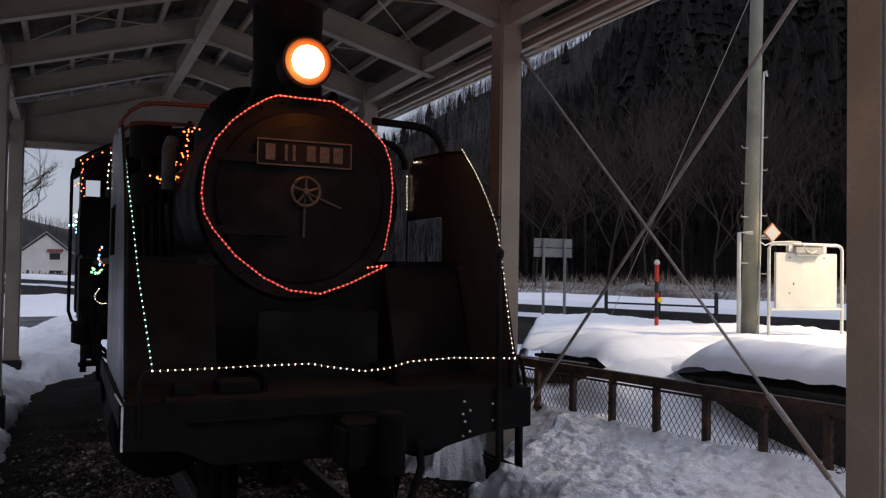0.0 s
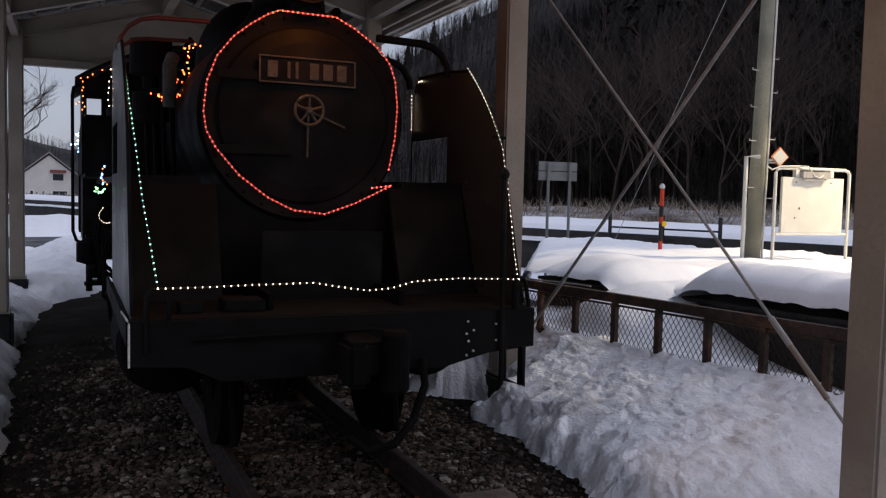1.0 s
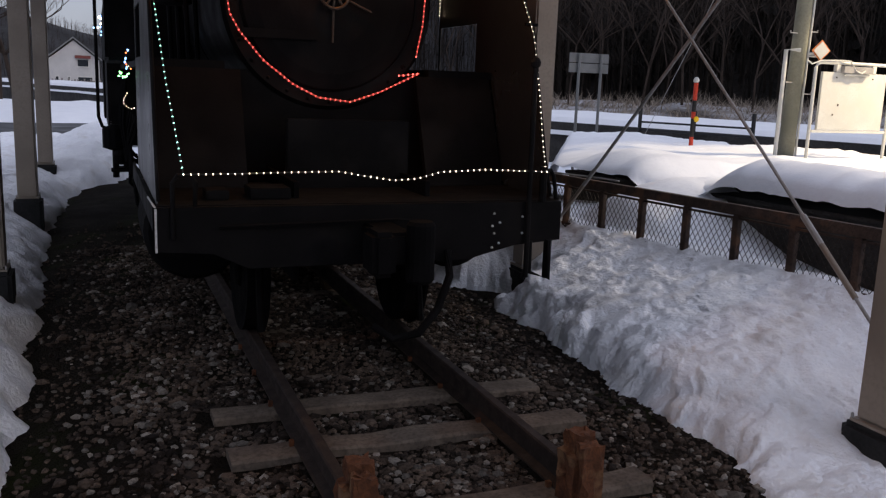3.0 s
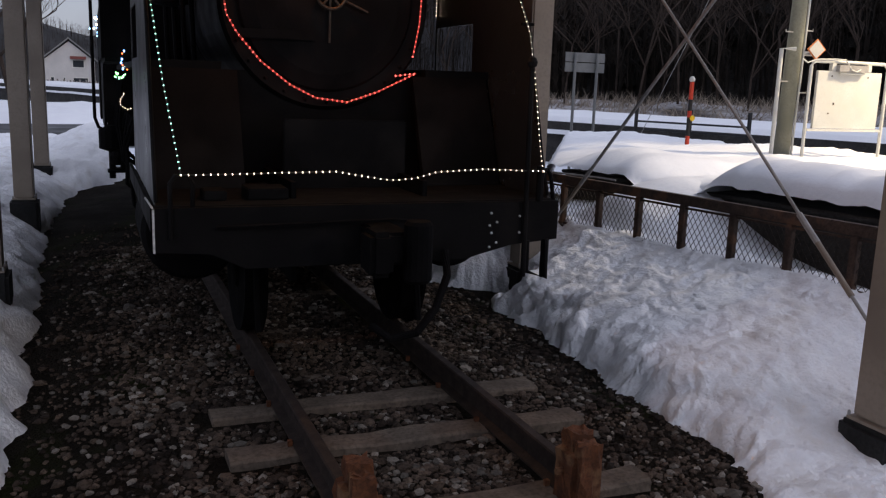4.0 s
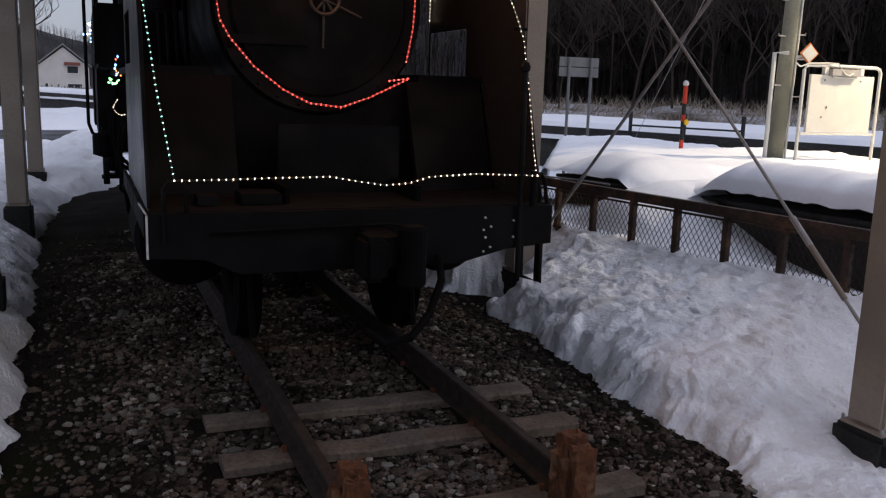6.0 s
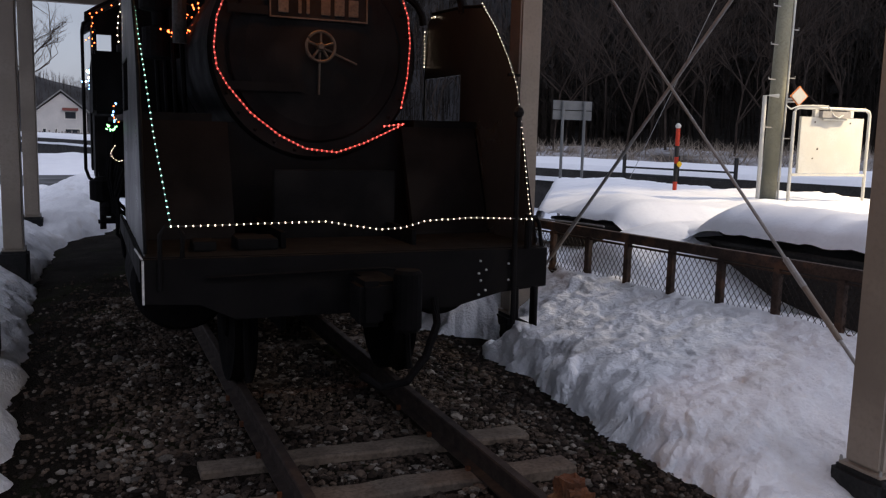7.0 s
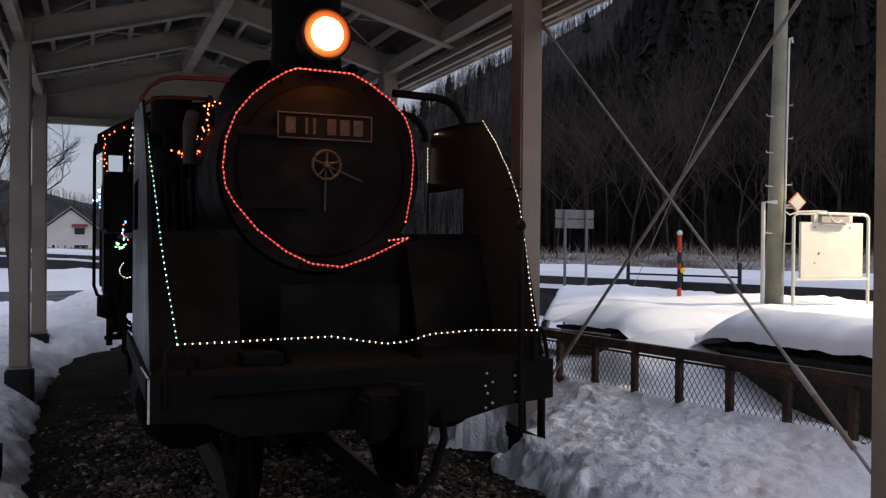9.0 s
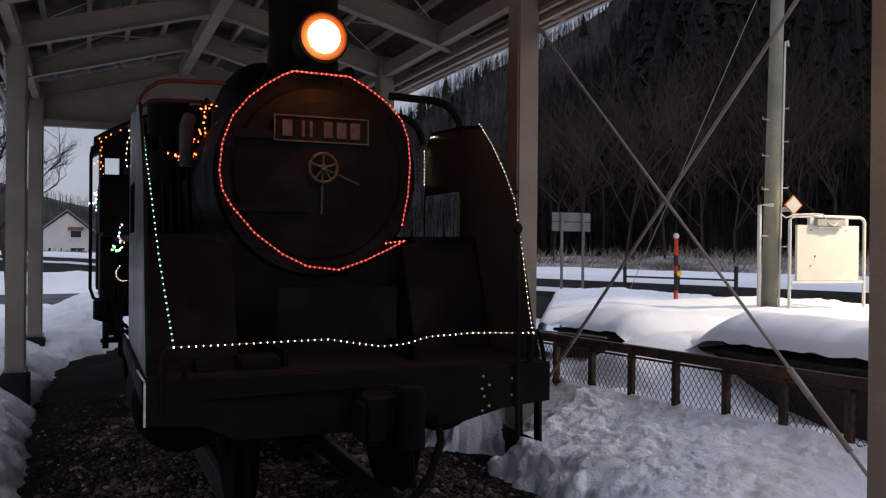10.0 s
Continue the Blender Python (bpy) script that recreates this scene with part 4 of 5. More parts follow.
part("handrail", tube([(1.16, 1.48, 1.295), (1.21, 1.50, 1.305), (1.25, 1.52, 1.26), (1.295, 1.53, 1.03), (1.285, 1.53, 0.92)], 0.014, 8), BLACK, loco)
part("step_loop", tube([(1.06, 1.45, 0.84), (1.06, 1.44, 0.63), (1.20, 1.43, 0.58), (1.20, 1.45, 0.84)], 0.018, 6), BLACK, loco)
part("step_post", box(1.18, 1.225, 1.45, 1.48, 0.58, 0.845), BLACK, loco)
part("rail_clip", box(1.23, 1.32, 2.0, 2.03, 2.26, 2.28), BLACK, loco)

# left flank, pump and pipes
body("air_pump", lathe([(0.05, 2.30), (0.15, 2.32), (0.15, 2.55), (0.07, 2.57), (0.07, 2.68), (0.17, 2.70), (0.17, 2.98), (0.06, 3.0)], (-0.90, 4.35, 0), seg=20), GRIME, loco)
body("grey_pipe", tube([(-0.80, 3.85, 2.40), (-0.80, 3.85, 2.72), (-0.77, 3.9, 2.80)], 0.055, 10), LAGGING, loco, "grey lagged pipe")
for k in range(4):
    body("pipe", tube([(-0.76 - 0.05 * k, 3.9 + 0.2 * k, 1.85), (-0.78 - 0.05 * k, 4.0 + 0.2 * k, 2.7), (-0.6, 4.2 + 0.25 * k, 3.0 - 0.03 * k)], 0.02, 6), GRIME, loco)

# cab
cab = body("cab_side", box(-1.375, -1.345, 8.7, 10.9, 1.05, 3.12), BLACK, loco)
body("cab_side", box(1.345, 1.375, 8.7, 10.9, 1.05, 3.12), BLACK, loco)
for y, name in ((8.7, "cab_front"), (10.87, "cab_back")):
    low, top = (2.655, 2.865) if name == "cab_front" else (2.70, 3.07)
    bm = box(-1.344, 1.344, y, y + 0.03, 1.05, low)
    for x0, x1 in ((-1.344, -1.332), (-1.15, 1.15), (1.332, 1.344)) if name == "cab_front" else ((-1.344, -1.33), (-0.8, 0.8), (1.33, 1.344)):
        box(x0, x1, y, y + 0.03, low + 0.001, top - 0.001, bm=bm)
    box(-1.344, 1.344, y, y + 0.03, top, 3.12, bm=bm)
    body(name, bm, BLACK, loco)
arc = [(-1.46 + 2.92 * k / 24, 3.10 + 0.50 * math.cos(math.pi * (k / 24 - 0.5)) ** 0.9) for k in range(25)]
body("cab_roof", slab(arc + [(x, z - 0.04) for x, z in reversed(arc)], "y", 8.5, 11.1), BLACK, loco)
body("cab_gable", slab([(-1.34, 3.121)] + [(x * 0.92, z - 0.045) for x, z in arc[1:-1]] + [(1.34, 3.121)], "y", 8.705, 8.725), BLACK, loco)
body("bunker", box(-1.40, 1.40, 10.95, 12.4, 1.05, 2.5, 0.03), BLACK, loco)
body("grab_rail", tube([(-1.39, 8.8, 3.05), (-1.475, 8.8, 3.0), (-1.49, 8.8, 2.9), (-1.49, 8.8, 1.2), (-1.45, 8.8, 1.08), (-1.39, 8.8, 1.05)], 0.022, 8), BLACK, loco)
body("cab_step", tube([(-1.30, 8.9, 1.1), (-1.30, 8.9, 0.42)], 0.04, 6), BLACK, loco)
body("cab_step", tube([(-1.17, 8.9, 1.1), (-1.17, 8.9, 0.50)], 0.035, 6), BLACK, loco)
body("tread", box(-1.32, -1.15, 8.85, 9.1, 0.52, 0.55), BLACK, loco)
for k in range(5):
    y = 7.0 + 0.36 * k
    body("feed_pipe", tube([(-1.20, y, 1.75), (-1.24 - 0.02 * (k % 2), y + 0.1, 1.2), (-1.20, y + 0.2, 0.85 - 0.08 * (k % 3)), (-1.05, y + 0.35, 0.72)], 0.022, 6), GRIME, loco)
body("sand_box", box(-1.22, -0.95, 7.3, 7.7, 0.95, 1.35, 0.02), GRIME, loco)
body("injector", lathe([(0.05, 0.85), (0.14, 0.88), (0.14, 1.1), (0.05, 1.15)], (-1.32, 7.9, 0), seg=12), GRIME, loco)

# brake gear, steps and drain pipes hanging below the cab
hang = random.Random(31)
for k in range(7):
    y = 5.0 + 0.55 * k
    drop = hang.uniform(0.45, 0.8)
    body("drain_pipe", tube([(-1.16, y, 1.35), (-1.22 + hang.uniform(-0.03, 0.03), y + 0.06, 1.1), (-1.18 + hang.uniform(-0.05, 0.05), y + 0.12, drop + 0.12), (-1.10, y + 0.2, drop)], 0.018, 6), GRIME, loco)
for z, x0 in ((0.50, -1.36), (0.82, -1.36)):
    body("foot_step", box(x0, x0 + 0.24, 8.78, 9.06, z, z + 0.03, 0.004), GRIME, loco)
body("valve_body", lathe([(0.03, 0.62), (0.09, 0.64), (0.10, 0.74), (0.06, 0.80), (0.06, 0.90)], (-1.24, 8.55, 0), seg=12), GRIME, loco)
body("pipe_elbow", tube([(-1.24, 8.55, 0.88), (-1.27, 8.5, 1.0), (-1.20, 8.4, 1.12), (-1.1, 8.2, 1.15)], 0.03, 8), GRIME, loco)
body("window_frame", box(-1.345, -1.325, 8.66, 8.69, 2.64, 2.88), GRIME, loco)
body("window_frame", box(-1.155, -1.135, 8.66, 8.69, 2.64, 2.88), GRIME, loco)
body("window_sill", box(-1.345, -1.135, 8.655, 8.69, 2.62, 2.64), GRIME, loco)
body("tank_filler", lathe([(0.13, 2.44), (0.14, 2.46), (0.14, 2.53), (0.10, 2.55)], (-1.05, 6.0, 0), seg=16), BLACK, loco)
for z in (1.95, 2.2):
    body("tank_seam", box(-1.422, -1.42, 5.62, 8.36, z, z + 0.03), BLACK, loco)

# ---- string lights ----


def polyline_points(pts, n):
    pts = [Vector(p) for p in pts]
    cum = [0.0]
    for a, b in zip(pts, pts[1:]):
        cum.append(cum[-1] + (b - a).length)
    out = []
    for k in range(n):
        d = cum[-1] * k / max(1, n - 1)
        j = max(i for i in range(len(cum)) if cum[i] <= d + 1e-9)
        j = min(j, len(pts) - 2)
        out.append(pts[j].lerp(pts[j + 1], (d - cum[j]) / max(1e-9, cum[j + 1] - cum[j])))
    return out


def bulb_mesh(r, material):
    bm = bmesh.new()
    bmesh.ops.create_icosphere(bm, subdivisions=1, radius=r)
    bmesh.ops.scale(bm, vec=(1, 1, 1.25), verts=bm.verts)
    me = bpy.data.meshes.new("bulb")
    bm.to_mesh(me)
    bm.free()
    me.materials.append(material)
    return me


def light_string(label, pts, n, meshes, cable=CABLE, r=0.004, jitter=0.0, seed=1, forward=0.0):
    pts = [Vector(p) for p in pts]
    s = thing("light_string", pts[0], label, "string lights")
    part("cord", tube(pts, r, 5), cable, s)
    g = random.Random(seed)
    for k, p in enumerate(polyline_points(pts, n)):
        ob = new("bulb", meshes[k % len(meshes)])
        ob.parent = s
        ob.location = p - pts[0] + Vector((g.uniform(-jitter, jitter), g.uniform(-jitter, jitter) - forward, g.uniform(-jitter, jitter)))


M_WHITE, M_GREEN, M_RED = bulb_mesh(0.0044, B_WHITE), bulb_mesh(0.0047, B_GREEN), bulb_mesh(0.0060, B_RED)
M_ORANGE, M_BLUE, M_PG, M_BIGW = bulb_mesh(0.0068, B_ORANGE), bulb_mesh(0.011, B_BLUE), bulb_mesh(0.008, B_PURE_GREEN), bulb_mesh(0.013, B_WHITE)

M_FAR = bulb_mesh(0.0085, B_ORANGE)
light_string("string of warm white bulbs hung across the locomotive front", [(-1.14, 1.42, 1.29), (-0.85, 1.42, 1.293), (-0.6, 1.42, 1.30), (-0.25, 1.42, 1.305), (-0.08, 1.42, 1.275), (0.09, 1.42, 1.25), (0.24, 1.42, 1.26), (0.39, 1.42, 1.30), (0.70, 1.42, 1.315), (1.14, 1.42, 1.30)], 58, [M_WHITE])
light_string("warm white bulb string up the edge of a smoke deflector", [(1.14, 1.43, 1.30), (1.19, 1.58, 1.45), (1.25, 1.80, 1.85), (1.255, 1.93, 2.20), (1.255, 2.10, 2.42), (1.255, 2.30, 2.63), (1.255, 2.54, 2.83)], 46, [M_WHITE])
light_string("short white bulb string on the rear deflector edge", [(1.25, 3.72, 2.73), (1.25, 3.72, 2.43)], 10, [M_WHITE])
light_string("short row of white bulbs on the deflector", [(1.255, 3.50, 2.84), (1.255, 3.57, 2.84)], 3, [M_WHITE])
light_string("pale green bulb string hanging from a smoke deflector", [(-1.27, 2.75, 2.74), (-1.258, 2.66, 2.82), (-1.256, 2.50, 2.70), (-1.25, 2.28, 2.48), (-1.225, 2.0, 2.15), (-1.197, 1.8, 1.8), (-1.162, 1.6, 1.5), (-1.14, 1.43, 1.29)], 50, [M_GREEN])
ring = [(0.630, 2.030), (0.674, 2.260), (0.690, 2.498), (0.670, 2.692), (0.623, 2.818), (0.522, 2.936), (0.342, 3.055), (0.201, 3.123), (-0.048, 3.127), (-0.215, 3.130), (-0.298, 3.094), (-0.419, 3.015), (-0.538, 2.917), (-0.648, 2.777), (-0.717, 2.594), (-0.738, 2.395), (-0.718, 2.256), (-0.651, 2.139), (-0.491, 1.954), (-0.287, 1.801), (-0.100, 1.711), (0.135, 1.686), (0.353, 1.762), (0.659, 1.909), (0.500, 1.886)]
light_string("red rope light tied round the smokebox front", [(x, 2.582, z) for x, z in ring], 128, [M_RED], ROPE_RED, 0.0055)
light_string("tangle of orange bulbs over the pipes", [(-0.62, 4.0, 3.09), (-0.58, 4.0, 3.05), (-0.72, 4.0, 3.03), (-0.66, 4.0, 2.96), (-0.70, 4.0, 2.90), (-0.65, 4.0, 2.81), (-0.82, 4.0, 2.88), (-0.77, 4.0, 2.83), (-0.79, 4.0, 2.77), (-0.71, 4.0, 2.74), (-0.71, 4.0, 2.69), (-0.72, 4.0, 2.58), (-0.79, 4.0, 2.72), (-0.84, 4.0, 2.69), (-0.87, 4.0, 2.65), (-0.90, 4.0, 2.64), (-0.85, 4.0, 2.62), (-0.81, 4.0, 2.66), (-0.80, 4.0, 2.62), (-0.89, 4.0, 2.58), (-0.87, 4.0, 2.61), (-0.84, 4.0, 2.64), (-0.95, 4.0, 2.63)], 58, [M_ORANGE], jitter=0.022, seed=4)
light_string("sparse white bulbs on the rear edge of a deflector", [(-1.25, 3.8, 2.86), (-1.27, 3.8, 2.83), (-1.28, 3.8, 2.75), (-1.30, 3.8, 2.67), (-1.30, 3.8, 2.58), (-1.30, 3.8, 2.50)], 9, [M_WHITE], jitter=0.008, seed=5)
light_string("orange bulbs along the cab roof edge", [(-1.30, 8.4, 3.30), (-1.10, 8.4, 3.41), (-0.94, 8.4, 3.49), (-0.83, 8.4, 3.53), (-0.70, 8.4, 3.60), (-0.61, 8.4, 3.58)], 8, [M_FAR], jitter=0.02, seed=8)
light_string("orange bulbs hanging at the cab corner", [(-1.39, 8.4, 3.26), (-1.46, 8.4, 3.19), (-1.42, 8.4, 3.17), (-1.44, 8.4, 3.02), (-1.45, 8.4, 2.97), (-1.50, 8.4, 2.90), (-1.40, 8.4, 2.92), (-1.44, 8.4, 2.79), (-1.39, 8.4, 2.75), (-1.43, 8.4, 2.69), (-1.39, 8.4, 2.62)], 15, [M_FAR], jitter=0.02, seed=2)
light_string("blue and white bulb cluster at the cab corner", [(-1.45, 8.4, 2.56), (-1.50, 8.4, 2.53), (-1.47, 8.4, 2.50), (-1.51, 8.4, 2.49), (-1.43, 8.4, 2.48), (-1.38, 8.4, 2.48), (-1.47, 8.4, 2.43), (-1.56, 8.4, 2.38), (-1.45, 8.4, 2.39), (-1.50, 8.4, 2.29)], 20, [M_BLUE, M_BLUE, M_BIGW], jitter=0.015, seed=3)
light_string("green and blue bulb bunch on the tank front", [(-1.28, 5.5, 2.05), (-1.30, 5.5, 1.97), (-1.31, 5.5, 1.93), (-1.27, 5.5, 1.89), (-1.30, 5.5, 1.88), (-1.25, 5.5, 1.88)], 10, [M_BLUE, M_ORANGE, M_WHITE, M_BLUE], jitter=0.01, seed=6)
light_string("knot of green bulbs on the tank front", [(-1.35, 5.5, 1.84), (-1.33, 5.5, 1.85), (-1.355, 5.5, 1.81), (-1.32, 5.5, 1.79), (-1.27, 5.5, 1.82), (-1.31, 5.5, 1.80)], 22, [M_PG, M_PG, M_GREEN], jitter=0.012, seed=7)
light_string("hook of white bulbs under the tank", [(-1.29, 5.5, 1.64), (-1.31, 5.5, 1.61), (-1.33, 5.5, 1.58), (-1.32, 5.5, 1.54), (-1.30, 5.5, 1.51), (-1.25, 5.5, 1.49), (-1.23, 5.5, 1.50)], 9, [M_WHITE])

# ---- road and house beyond the shelter ----
road = whole("road", sheet("road", spread(-60, 40, 50), spread(24, 36, 20), lambda x, y: ground_height(x, y) + 0.03), ASPHALT, "wet grey asphalt road with snow at its edges", "road", kind="structure")
whole("road_line", sheet("road_line", spread(-60, 40, 50), spread(27.2, 27.4, 2), lambda x, y: ground_height(x, y) + 0.036), WHITE_EDGE, "worn white edge line on the road", "road marking", kind="structure")
whole("snow_bank", sheet("roadside_snow", spread(-50, 20, 90), spread(36.5, 48.5, 26), lambda x, y: ground_height(x, y) - 0.05 + 0.75 * math.sin(math.pi * (y - 36.5) / 12) ** 0.7 + 0.2 * fbm(x * 0.4, y * 0.4)), SNOW, "ploughed snow bank along the road", "snow", kind="stuff")

hx, hy, hz = -3.85, 112.0, -0.32
house = thing("house", (hx, hy, hz), "white two-storey house with a gabled roof and maroon awning", "house")
W, EAVE, RIDGE = 2.85, 3.6, 6.1
part("wall", slab([(hx - W, hz), (hx + W, hz), (hx + W, hz + EAVE), (hx, hz + RIDGE - 0.25), (hx - W, hz + EAVE)], "y", hy, hy + 9), HOUSE, house)
for s in (-1, 1):
    part("roof", slab([(hx, hz + RIDGE), (hx + s * (W + 0.5), hz + EAVE - 0.25), (hx + s * (W + 0.5), hz + EAVE - 0.05), (hx, hz + RIDGE + 0.2)], "y", hy - 0.5, hy + 9.5), SIGN, house, "grey sheet roof slope")
for x0, x1, z0, z1 in ((0.3, 1.7, 2.7, 3.7), (0.3, 2.1, 0.5, 1.6), (-2.2, -1.7, 0.9, 1.6), (-0.8, -0.45, 1.0, 1.6)):
    w = part("window", box(hx + x0, hx + x1, hy - 0.08, hy - 0.01, hz + z0, hz + z1), WHITE, house)
    part("pane", box(hx + x0 + 0.1, hx + x1 - 0.1, hy - 0.10, hy - 0.085, hz + z0 + 0.1, hz + z1 - 0.1), GLASS_DARK, w)
part("awning", slab([(hy - 0.6, hz + 3.75), (hy - 0.11, hz + 4.1), (hy - 0.11, hz + 3.75)], "x", hx + 0.1, hx + 1.9), MAROON, house)
garden = thing("picket_fence", (hx, hy - 6, 0), "weathered grey picket fence in front of the house", "fence")
for k in range(40):
    x = hx - 7 + 0.34 * k
    part("picket", box(x - 0.09, x + 0.09, hy - 6.03, hy - 5.98, -0.4, 0.95 + 0.12 * math.sin(k * 2.7)), WOOD, garden)
for z in (0.1, 0.7):
    part("bar", box(hx - 7.2, hx + 6.6, hy - 5.975, hy - 5.93, z, z + 0.08), WOOD, garden)

# ---- hills and trees ----
SPUR_AZ, SPUR_H = [20, 24, 26, 28, 29, 31, 33, 34, 35.3, 36.5, 40, 48, 60, 72, 80], [0, 2, 7, 14, 18, 22, 26, 29, 34, 41, 58, 72, 66, 40, 0]
# the unseen stretch behind the view is added to block low skylight
FAR_AZ, FAR_H = [-180, -60, -20, -5, -2.4, 0.3, 8, 17, 20, 22, 24, 27, 29, 32, 34, 36, 42, 90, 180], [62, 50, 24, 19, 15, 12, 20, 33, 38, 47, 51, 57, 62, 68, 73, 79, 96, 85, 62]


def spur_height(az, r):
    return float(np.interp(az, SPUR_AZ, SPUR_H)) * step01((r - 52) / 100) ** 0.8 * (1 + 0.10 * fbm(az * 0.12, r * 0.02)) - 0.4


def far_height(az, r):
    return float(np.interp(az, FAR_AZ, FAR_H)) * step01((r - 115) / 150) ** 0.85 * (1 + 0.08 * fbm(az * 0.10, r * 0.015, 3)) - 0.4


def ring_mesh(name, azs, rs, height):
    verts = [(*bearing(a, r)[:2], height(a, r)) for r in rs for a in azs]
    n = len(azs)
    faces = [(j * n + i, j * n + i + 1, (j + 1) * n + i + 1, (j + 1) * n + i) for j in range(len(rs) - 1) for i in range(n - 1)]
    me = bpy.data.meshes.new(name)
    me.from_pydata(verts, [], faces)
    return me


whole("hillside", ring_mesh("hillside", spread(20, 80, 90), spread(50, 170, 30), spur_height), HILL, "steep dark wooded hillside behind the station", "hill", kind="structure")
whole("hillside", ring_mesh("far_hillside", spread(-180, 180, 241), spread(112, 300, 34), far_height), HILL_PALE, "paler snow-dusted wooded hills, closed unseen behind the view to block skylight", "hill", kind="structure")


def conifers(seed, count, az0, az1, r0, r1, height, tall):
    r = np.random.RandomState(seed)
    verts, faces = [], []
    for _ in range(count):
        az, d = r.uniform(az0, az1), r0 + (r1 - r0) * r.rand() ** 0.8
        x, y, _z = bearing(az, d)
        z, h, w = height(az, d) - 0.4, tall * (0.6 + 0.6 * r.rand()), tall * (0.12 + 0.10 * r.rand())
        if z < 0.3:
            continue
        for t in range(8):
            f = t / 8
            z0, z1 = z + h * (0.12 + 0.80 * f), z + h * min(1.0, 0.12 + 0.80 * f + 0.24)
            rad = w * (1 - f) ** 0.8 + 0.10
            n0, k, a0 = len(verts), 9, r.rand() * 6.28
            for i in range(k):
                a = a0 + 6.283 * i / k
                q = rad * (0.45 + 0.85 * r.rand())
                verts.append((x + q * math.cos(a), y + q * math.sin(a), z0 - 0.5 * q * r.rand()))
            verts.append((x + 0.2 * (r.rand() - 0.5), y, z1))
            for i in range(k):
                faces.append((n0 + i, n0 + (i + 1) % k, n0 + k))
    me = bpy.data.meshes.new("cedar_forest")
    me.from_pydata(verts, [], faces)
    return me


def stick_wood(seed, count, az0, az1, r0, r1, height, tall):
    """Bare trees too far to count: a leaning stem with a fan of thin twigs each."""
    r = np.random.RandomState(seed)
    verts, faces = [], []

    def blade(a, b, w):
        n = len(verts)
        side = np.array([w, w * 0.4, 0])
        verts.extend([tuple(a - side), tuple(a + side), tuple(b)])
        faces.append((n, n + 1, n + 2))

    for _ in range(count):
        az, d = r.uniform(az0, az1), r.uniform(r0, r1)
        x, y, _z = bearing(az, d)
        z = height(az, d) - 0.3
        if z < 0.0:
            continue
        h = tall * (0.6 + 0.7 * r.rand())
        foot = np.array([x, y, z])
        top = foot + np.array([r.randn() * 0.06 * h, r.randn() * 0.06 * h, h])
        blade(foot, top, 0.016 * h)
        for _k in range(9):
            f = 0.3 + 0.65 * r.rand()
            p = foot + (top - foot) * f
            a = r.rand() * 6.283
            q = h * (0.14 + 0.22 * r.rand())
            blade(p, p + np.array([q * math.cos(a) * 0.8, q * math.sin(a) * 0.8, q * (0.4 + 0.7 * r.rand())]), 0.006 * h)
    me = bpy.data.meshes.new("bare_wood")
    me.from_pydata(verts, [], faces)
    return me


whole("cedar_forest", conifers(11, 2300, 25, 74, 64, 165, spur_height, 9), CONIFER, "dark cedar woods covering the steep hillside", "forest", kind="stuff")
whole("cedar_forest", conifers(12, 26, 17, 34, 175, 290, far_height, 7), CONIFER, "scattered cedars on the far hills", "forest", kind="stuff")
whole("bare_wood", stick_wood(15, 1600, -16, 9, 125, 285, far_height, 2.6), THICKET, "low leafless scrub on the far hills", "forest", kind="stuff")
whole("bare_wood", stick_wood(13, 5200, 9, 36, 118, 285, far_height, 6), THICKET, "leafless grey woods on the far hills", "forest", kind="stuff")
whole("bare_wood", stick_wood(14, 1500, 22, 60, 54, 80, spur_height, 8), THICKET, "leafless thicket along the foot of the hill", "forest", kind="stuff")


def bare_tree_mesh(seed, height, spreading=0.42, depth=5, girth=0.0075):
    g = random.Random(seed)
    trunk, twigs = [[], []], [[], []]

    def stick(store, a, b, r0, r1, seg):
        verts, faces = store
        d = (b - a).normalized()
        u = d.cross(Vector((0.3, 0.9, 0.2))).normalized()
        v = d.cross(u)
        n = len(verts)
        for p, r in ((a, r0), (b, r1)):
            for k in range(seg):
                t = 2 * math.pi * k / seg
                verts.append(tuple(p + r * (math.cos(t) * u + math.sin(t) * v)))
        for k in range(seg):
            faces.append((n + k, n + (k + 1) % seg, n + seg + (k + 1) % seg, n + seg + k))

    def grow(p, d, length, r, level):
        q = p
        for k in range(3):
            d = (d + Vector((g.uniform(-1, 1), g.uniform(-1, 1), g.uniform(-0.5, 0.8))) * 0.13).normalized()
            nq = q + d * length / 3
            stick(trunk if level < 2 else twigs, q, nq, r * (1 - 0.12 * k), r * (1 - 0.12 * (k + 1)), 6 if level < 2 else 3)
            q = nq
            if level < depth and (k > 0 or level > 1):
                for _ in range(2 if level in (0, 1) else 1):
                    side = Vector((g.uniform(-1, 1), g.uniform(-1, 1), g.uniform(-0.1, 0.7))).normalized()
                    grow(q, (d * (1 - spreading) + side * spreading * 1.3).normalized(), length * g.uniform(0.5, 0.74), r * 0.58, level + 1)

    grow(Vector((0, 0, -0.3)), Vector((g.uniform(-0.08, 0.08), 0, 1)), height * 0.55, height * girth, 0)
    out = []
    for store, name in ((trunk, "trunk"), (twigs, "crown")):
        me = bpy.data.meshes.new(name)
        me.from_pydata(store[0], [], store[1])
        me.materials.append(BARK)
        out.append(me)
    return out


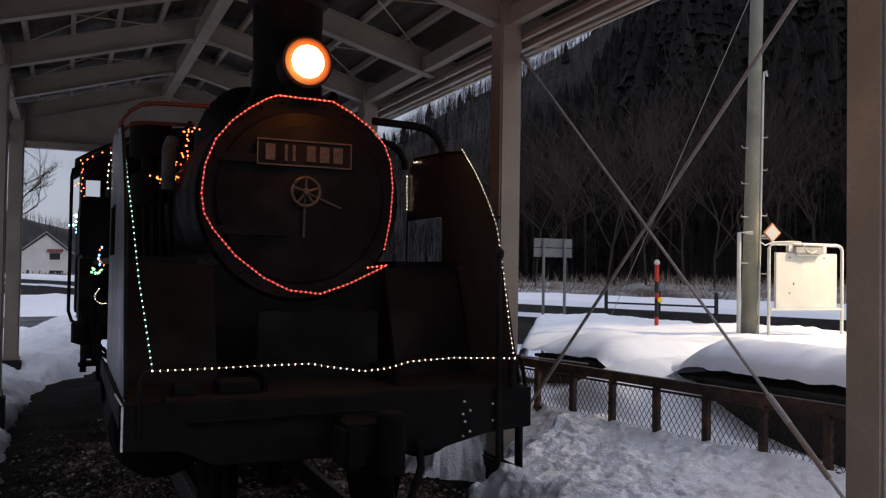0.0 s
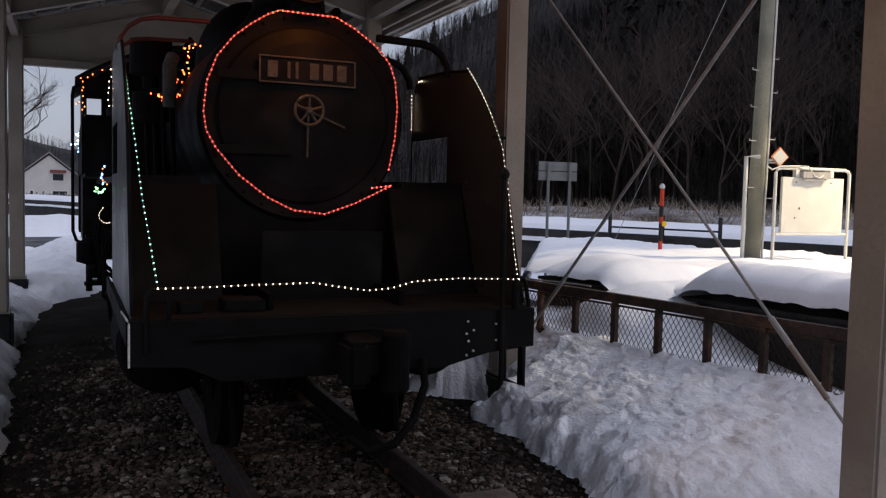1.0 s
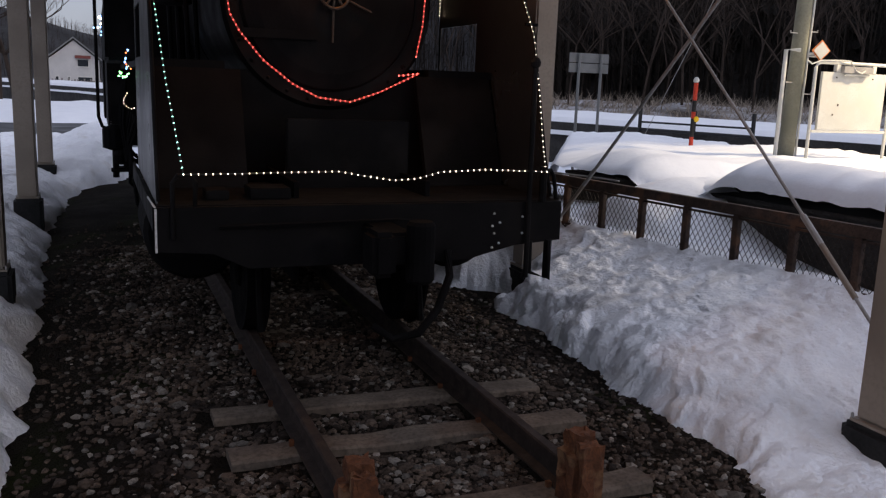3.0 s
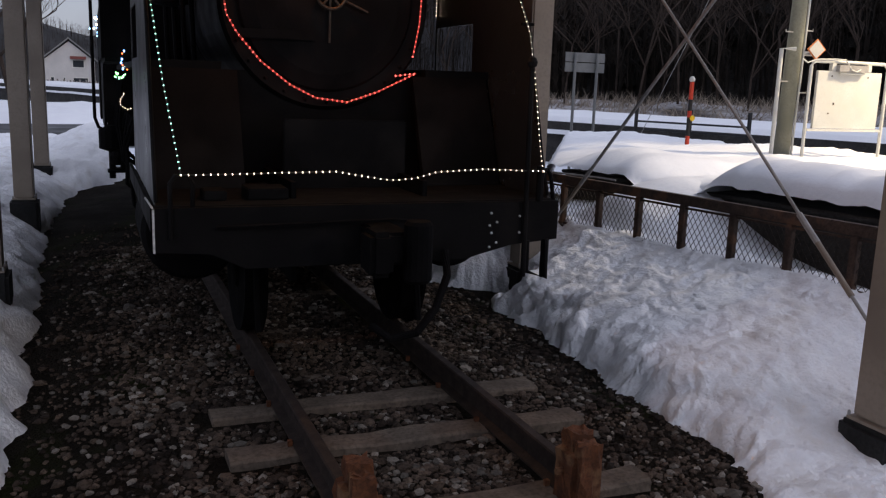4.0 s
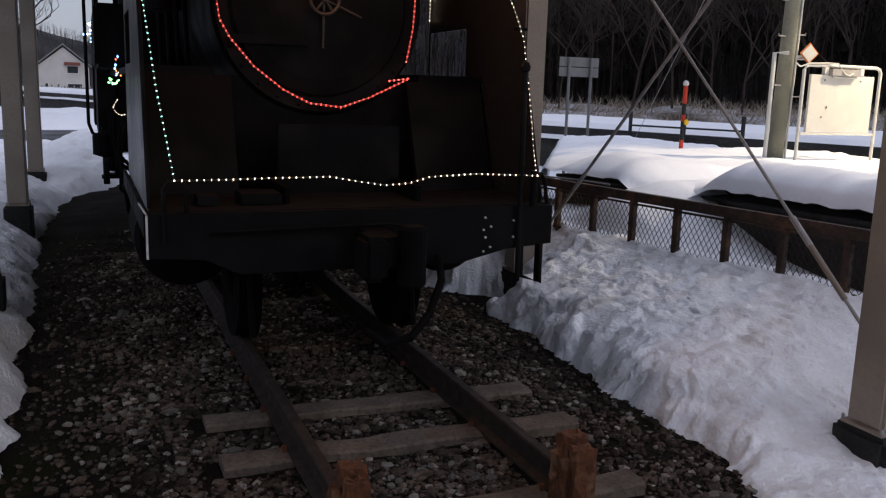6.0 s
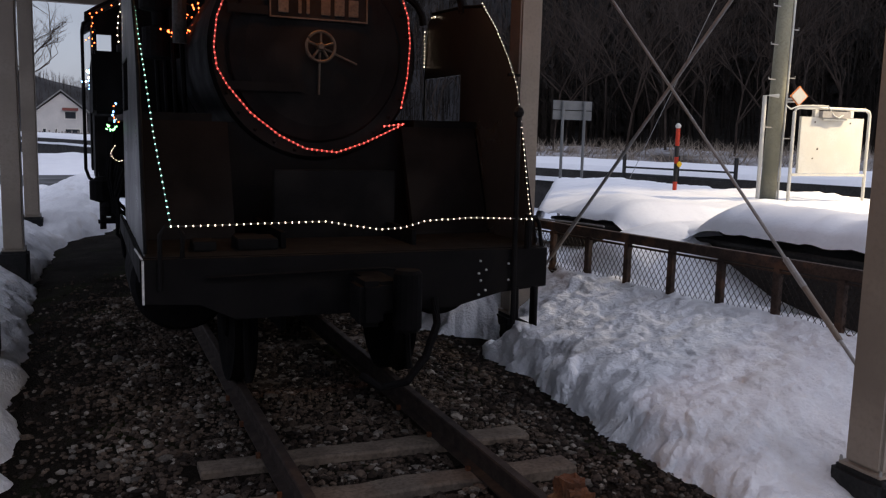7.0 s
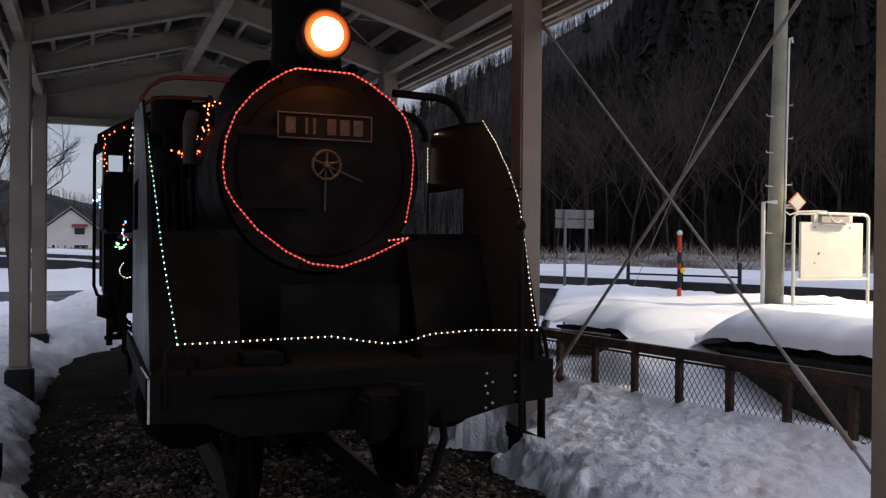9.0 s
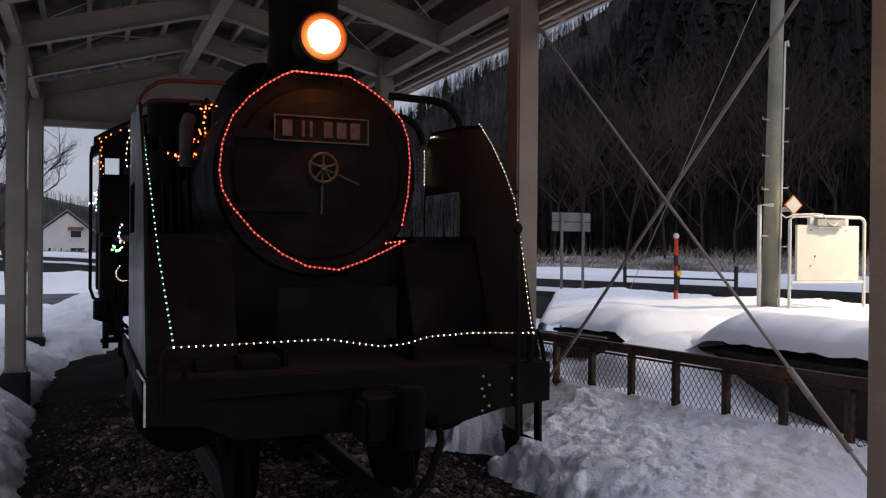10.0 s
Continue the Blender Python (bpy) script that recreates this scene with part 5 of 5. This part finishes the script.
kinds = [bare_tree_mesh(k, 10.0) for k in (3, 8, 21, 34)]
fine_kind = bare_tree_mesh(5, 10.0, 0.52, 6, 0.013)
places = [(27.5, 50, 8), (30, 46, 9), (32.2, 52, 10), (34.5, 44, 10.5), (36.0, 48, 9), (37.4, 45, 11), (39.5, 50, 10), (41.5, 46, 9), (43.5, 44, 10), (45.5, 48, 11), (47.5, 46, 9), (24.8, 55, 9), (22.5, 58, 9), (33.4, 58, 11), (38.5, 58, 12), (44.5, 58, 12), (-4.3, 40, 8.6), (-5.2, 47, 9.5), (-7.0, 46, 9), (2.6, 95, 8), (-6.5, 66, 10), (20.0, 62, 10), (49.5, 52, 11)]
g = random.Random(9)
for k, (az, d, h) in enumerate(places):
    x, y, _z = bearing(az, d)
    z = max(ground_height(x, y), spur_height(az, d) if az > 20 else -1) - 0.1
    t = thing("bare_tree", (x, y, z), "leafless broad tree with fine bare branches at the wood edge", "tree", "bare trees below the hill")
    m = Matrix.Rotation(g.uniform(0, 6.28), 4, "Z") @ Matrix.Diagonal((h / 10, h / 10, h / 10, 1))
    for me in fine_kind if -6 < az < -4 else kinds[k % 4]:
        ob = new(me.name.split(".")[0], me)
        ob.parent = t
        ob.matrix_basis = m


def verge_height(x, y):
    r = math.hypot(x + 1.595, y + 3.59)
    return ground_height(x, y) - 0.1 + (1.55 + 0.35 * fbm(x * 0.25, y * 0.25, 17)) * step01((r - 34) / 12)


def verge_ring(az, r):
    x, y, _z = bearing(az, r)
    return verge_height(x, y)


whole("snow_bank", ring_mesh("verge_snow", spread(14, 66, 160), spread(33, 54, 30), verge_ring), VERGE, "snowy verge below the wooded hill with brush poking through", "snow", kind="stuff")


def brush():
    r = np.random.RandomState(2)
    verts, faces = [], []
    for _ in range(5200):
        az, d = r.uniform(18, 62), r.uniform(40, 52)
        x, y, _z = bearing(az, d)
        z = verge_height(x, y) - 0.05
        h, lean = 0.12 + 0.75 * r.rand() ** 2, (r.rand(2) - 0.5) * 1.5
        n = len(verts)
        verts += [(x - 0.03, y, z), (x + 0.03, y, z), (x + lean[0], y + lean[1], z + h)]
        faces.append((n, n + 1, n + 2))
    me = bpy.data.meshes.new("brush")
    me.from_pydata(verts, [], faces)
    return me


whole("brush", brush(), BRUSH, "dry leafless brush and reeds at the foot of the hill", "brush", kind="stuff")
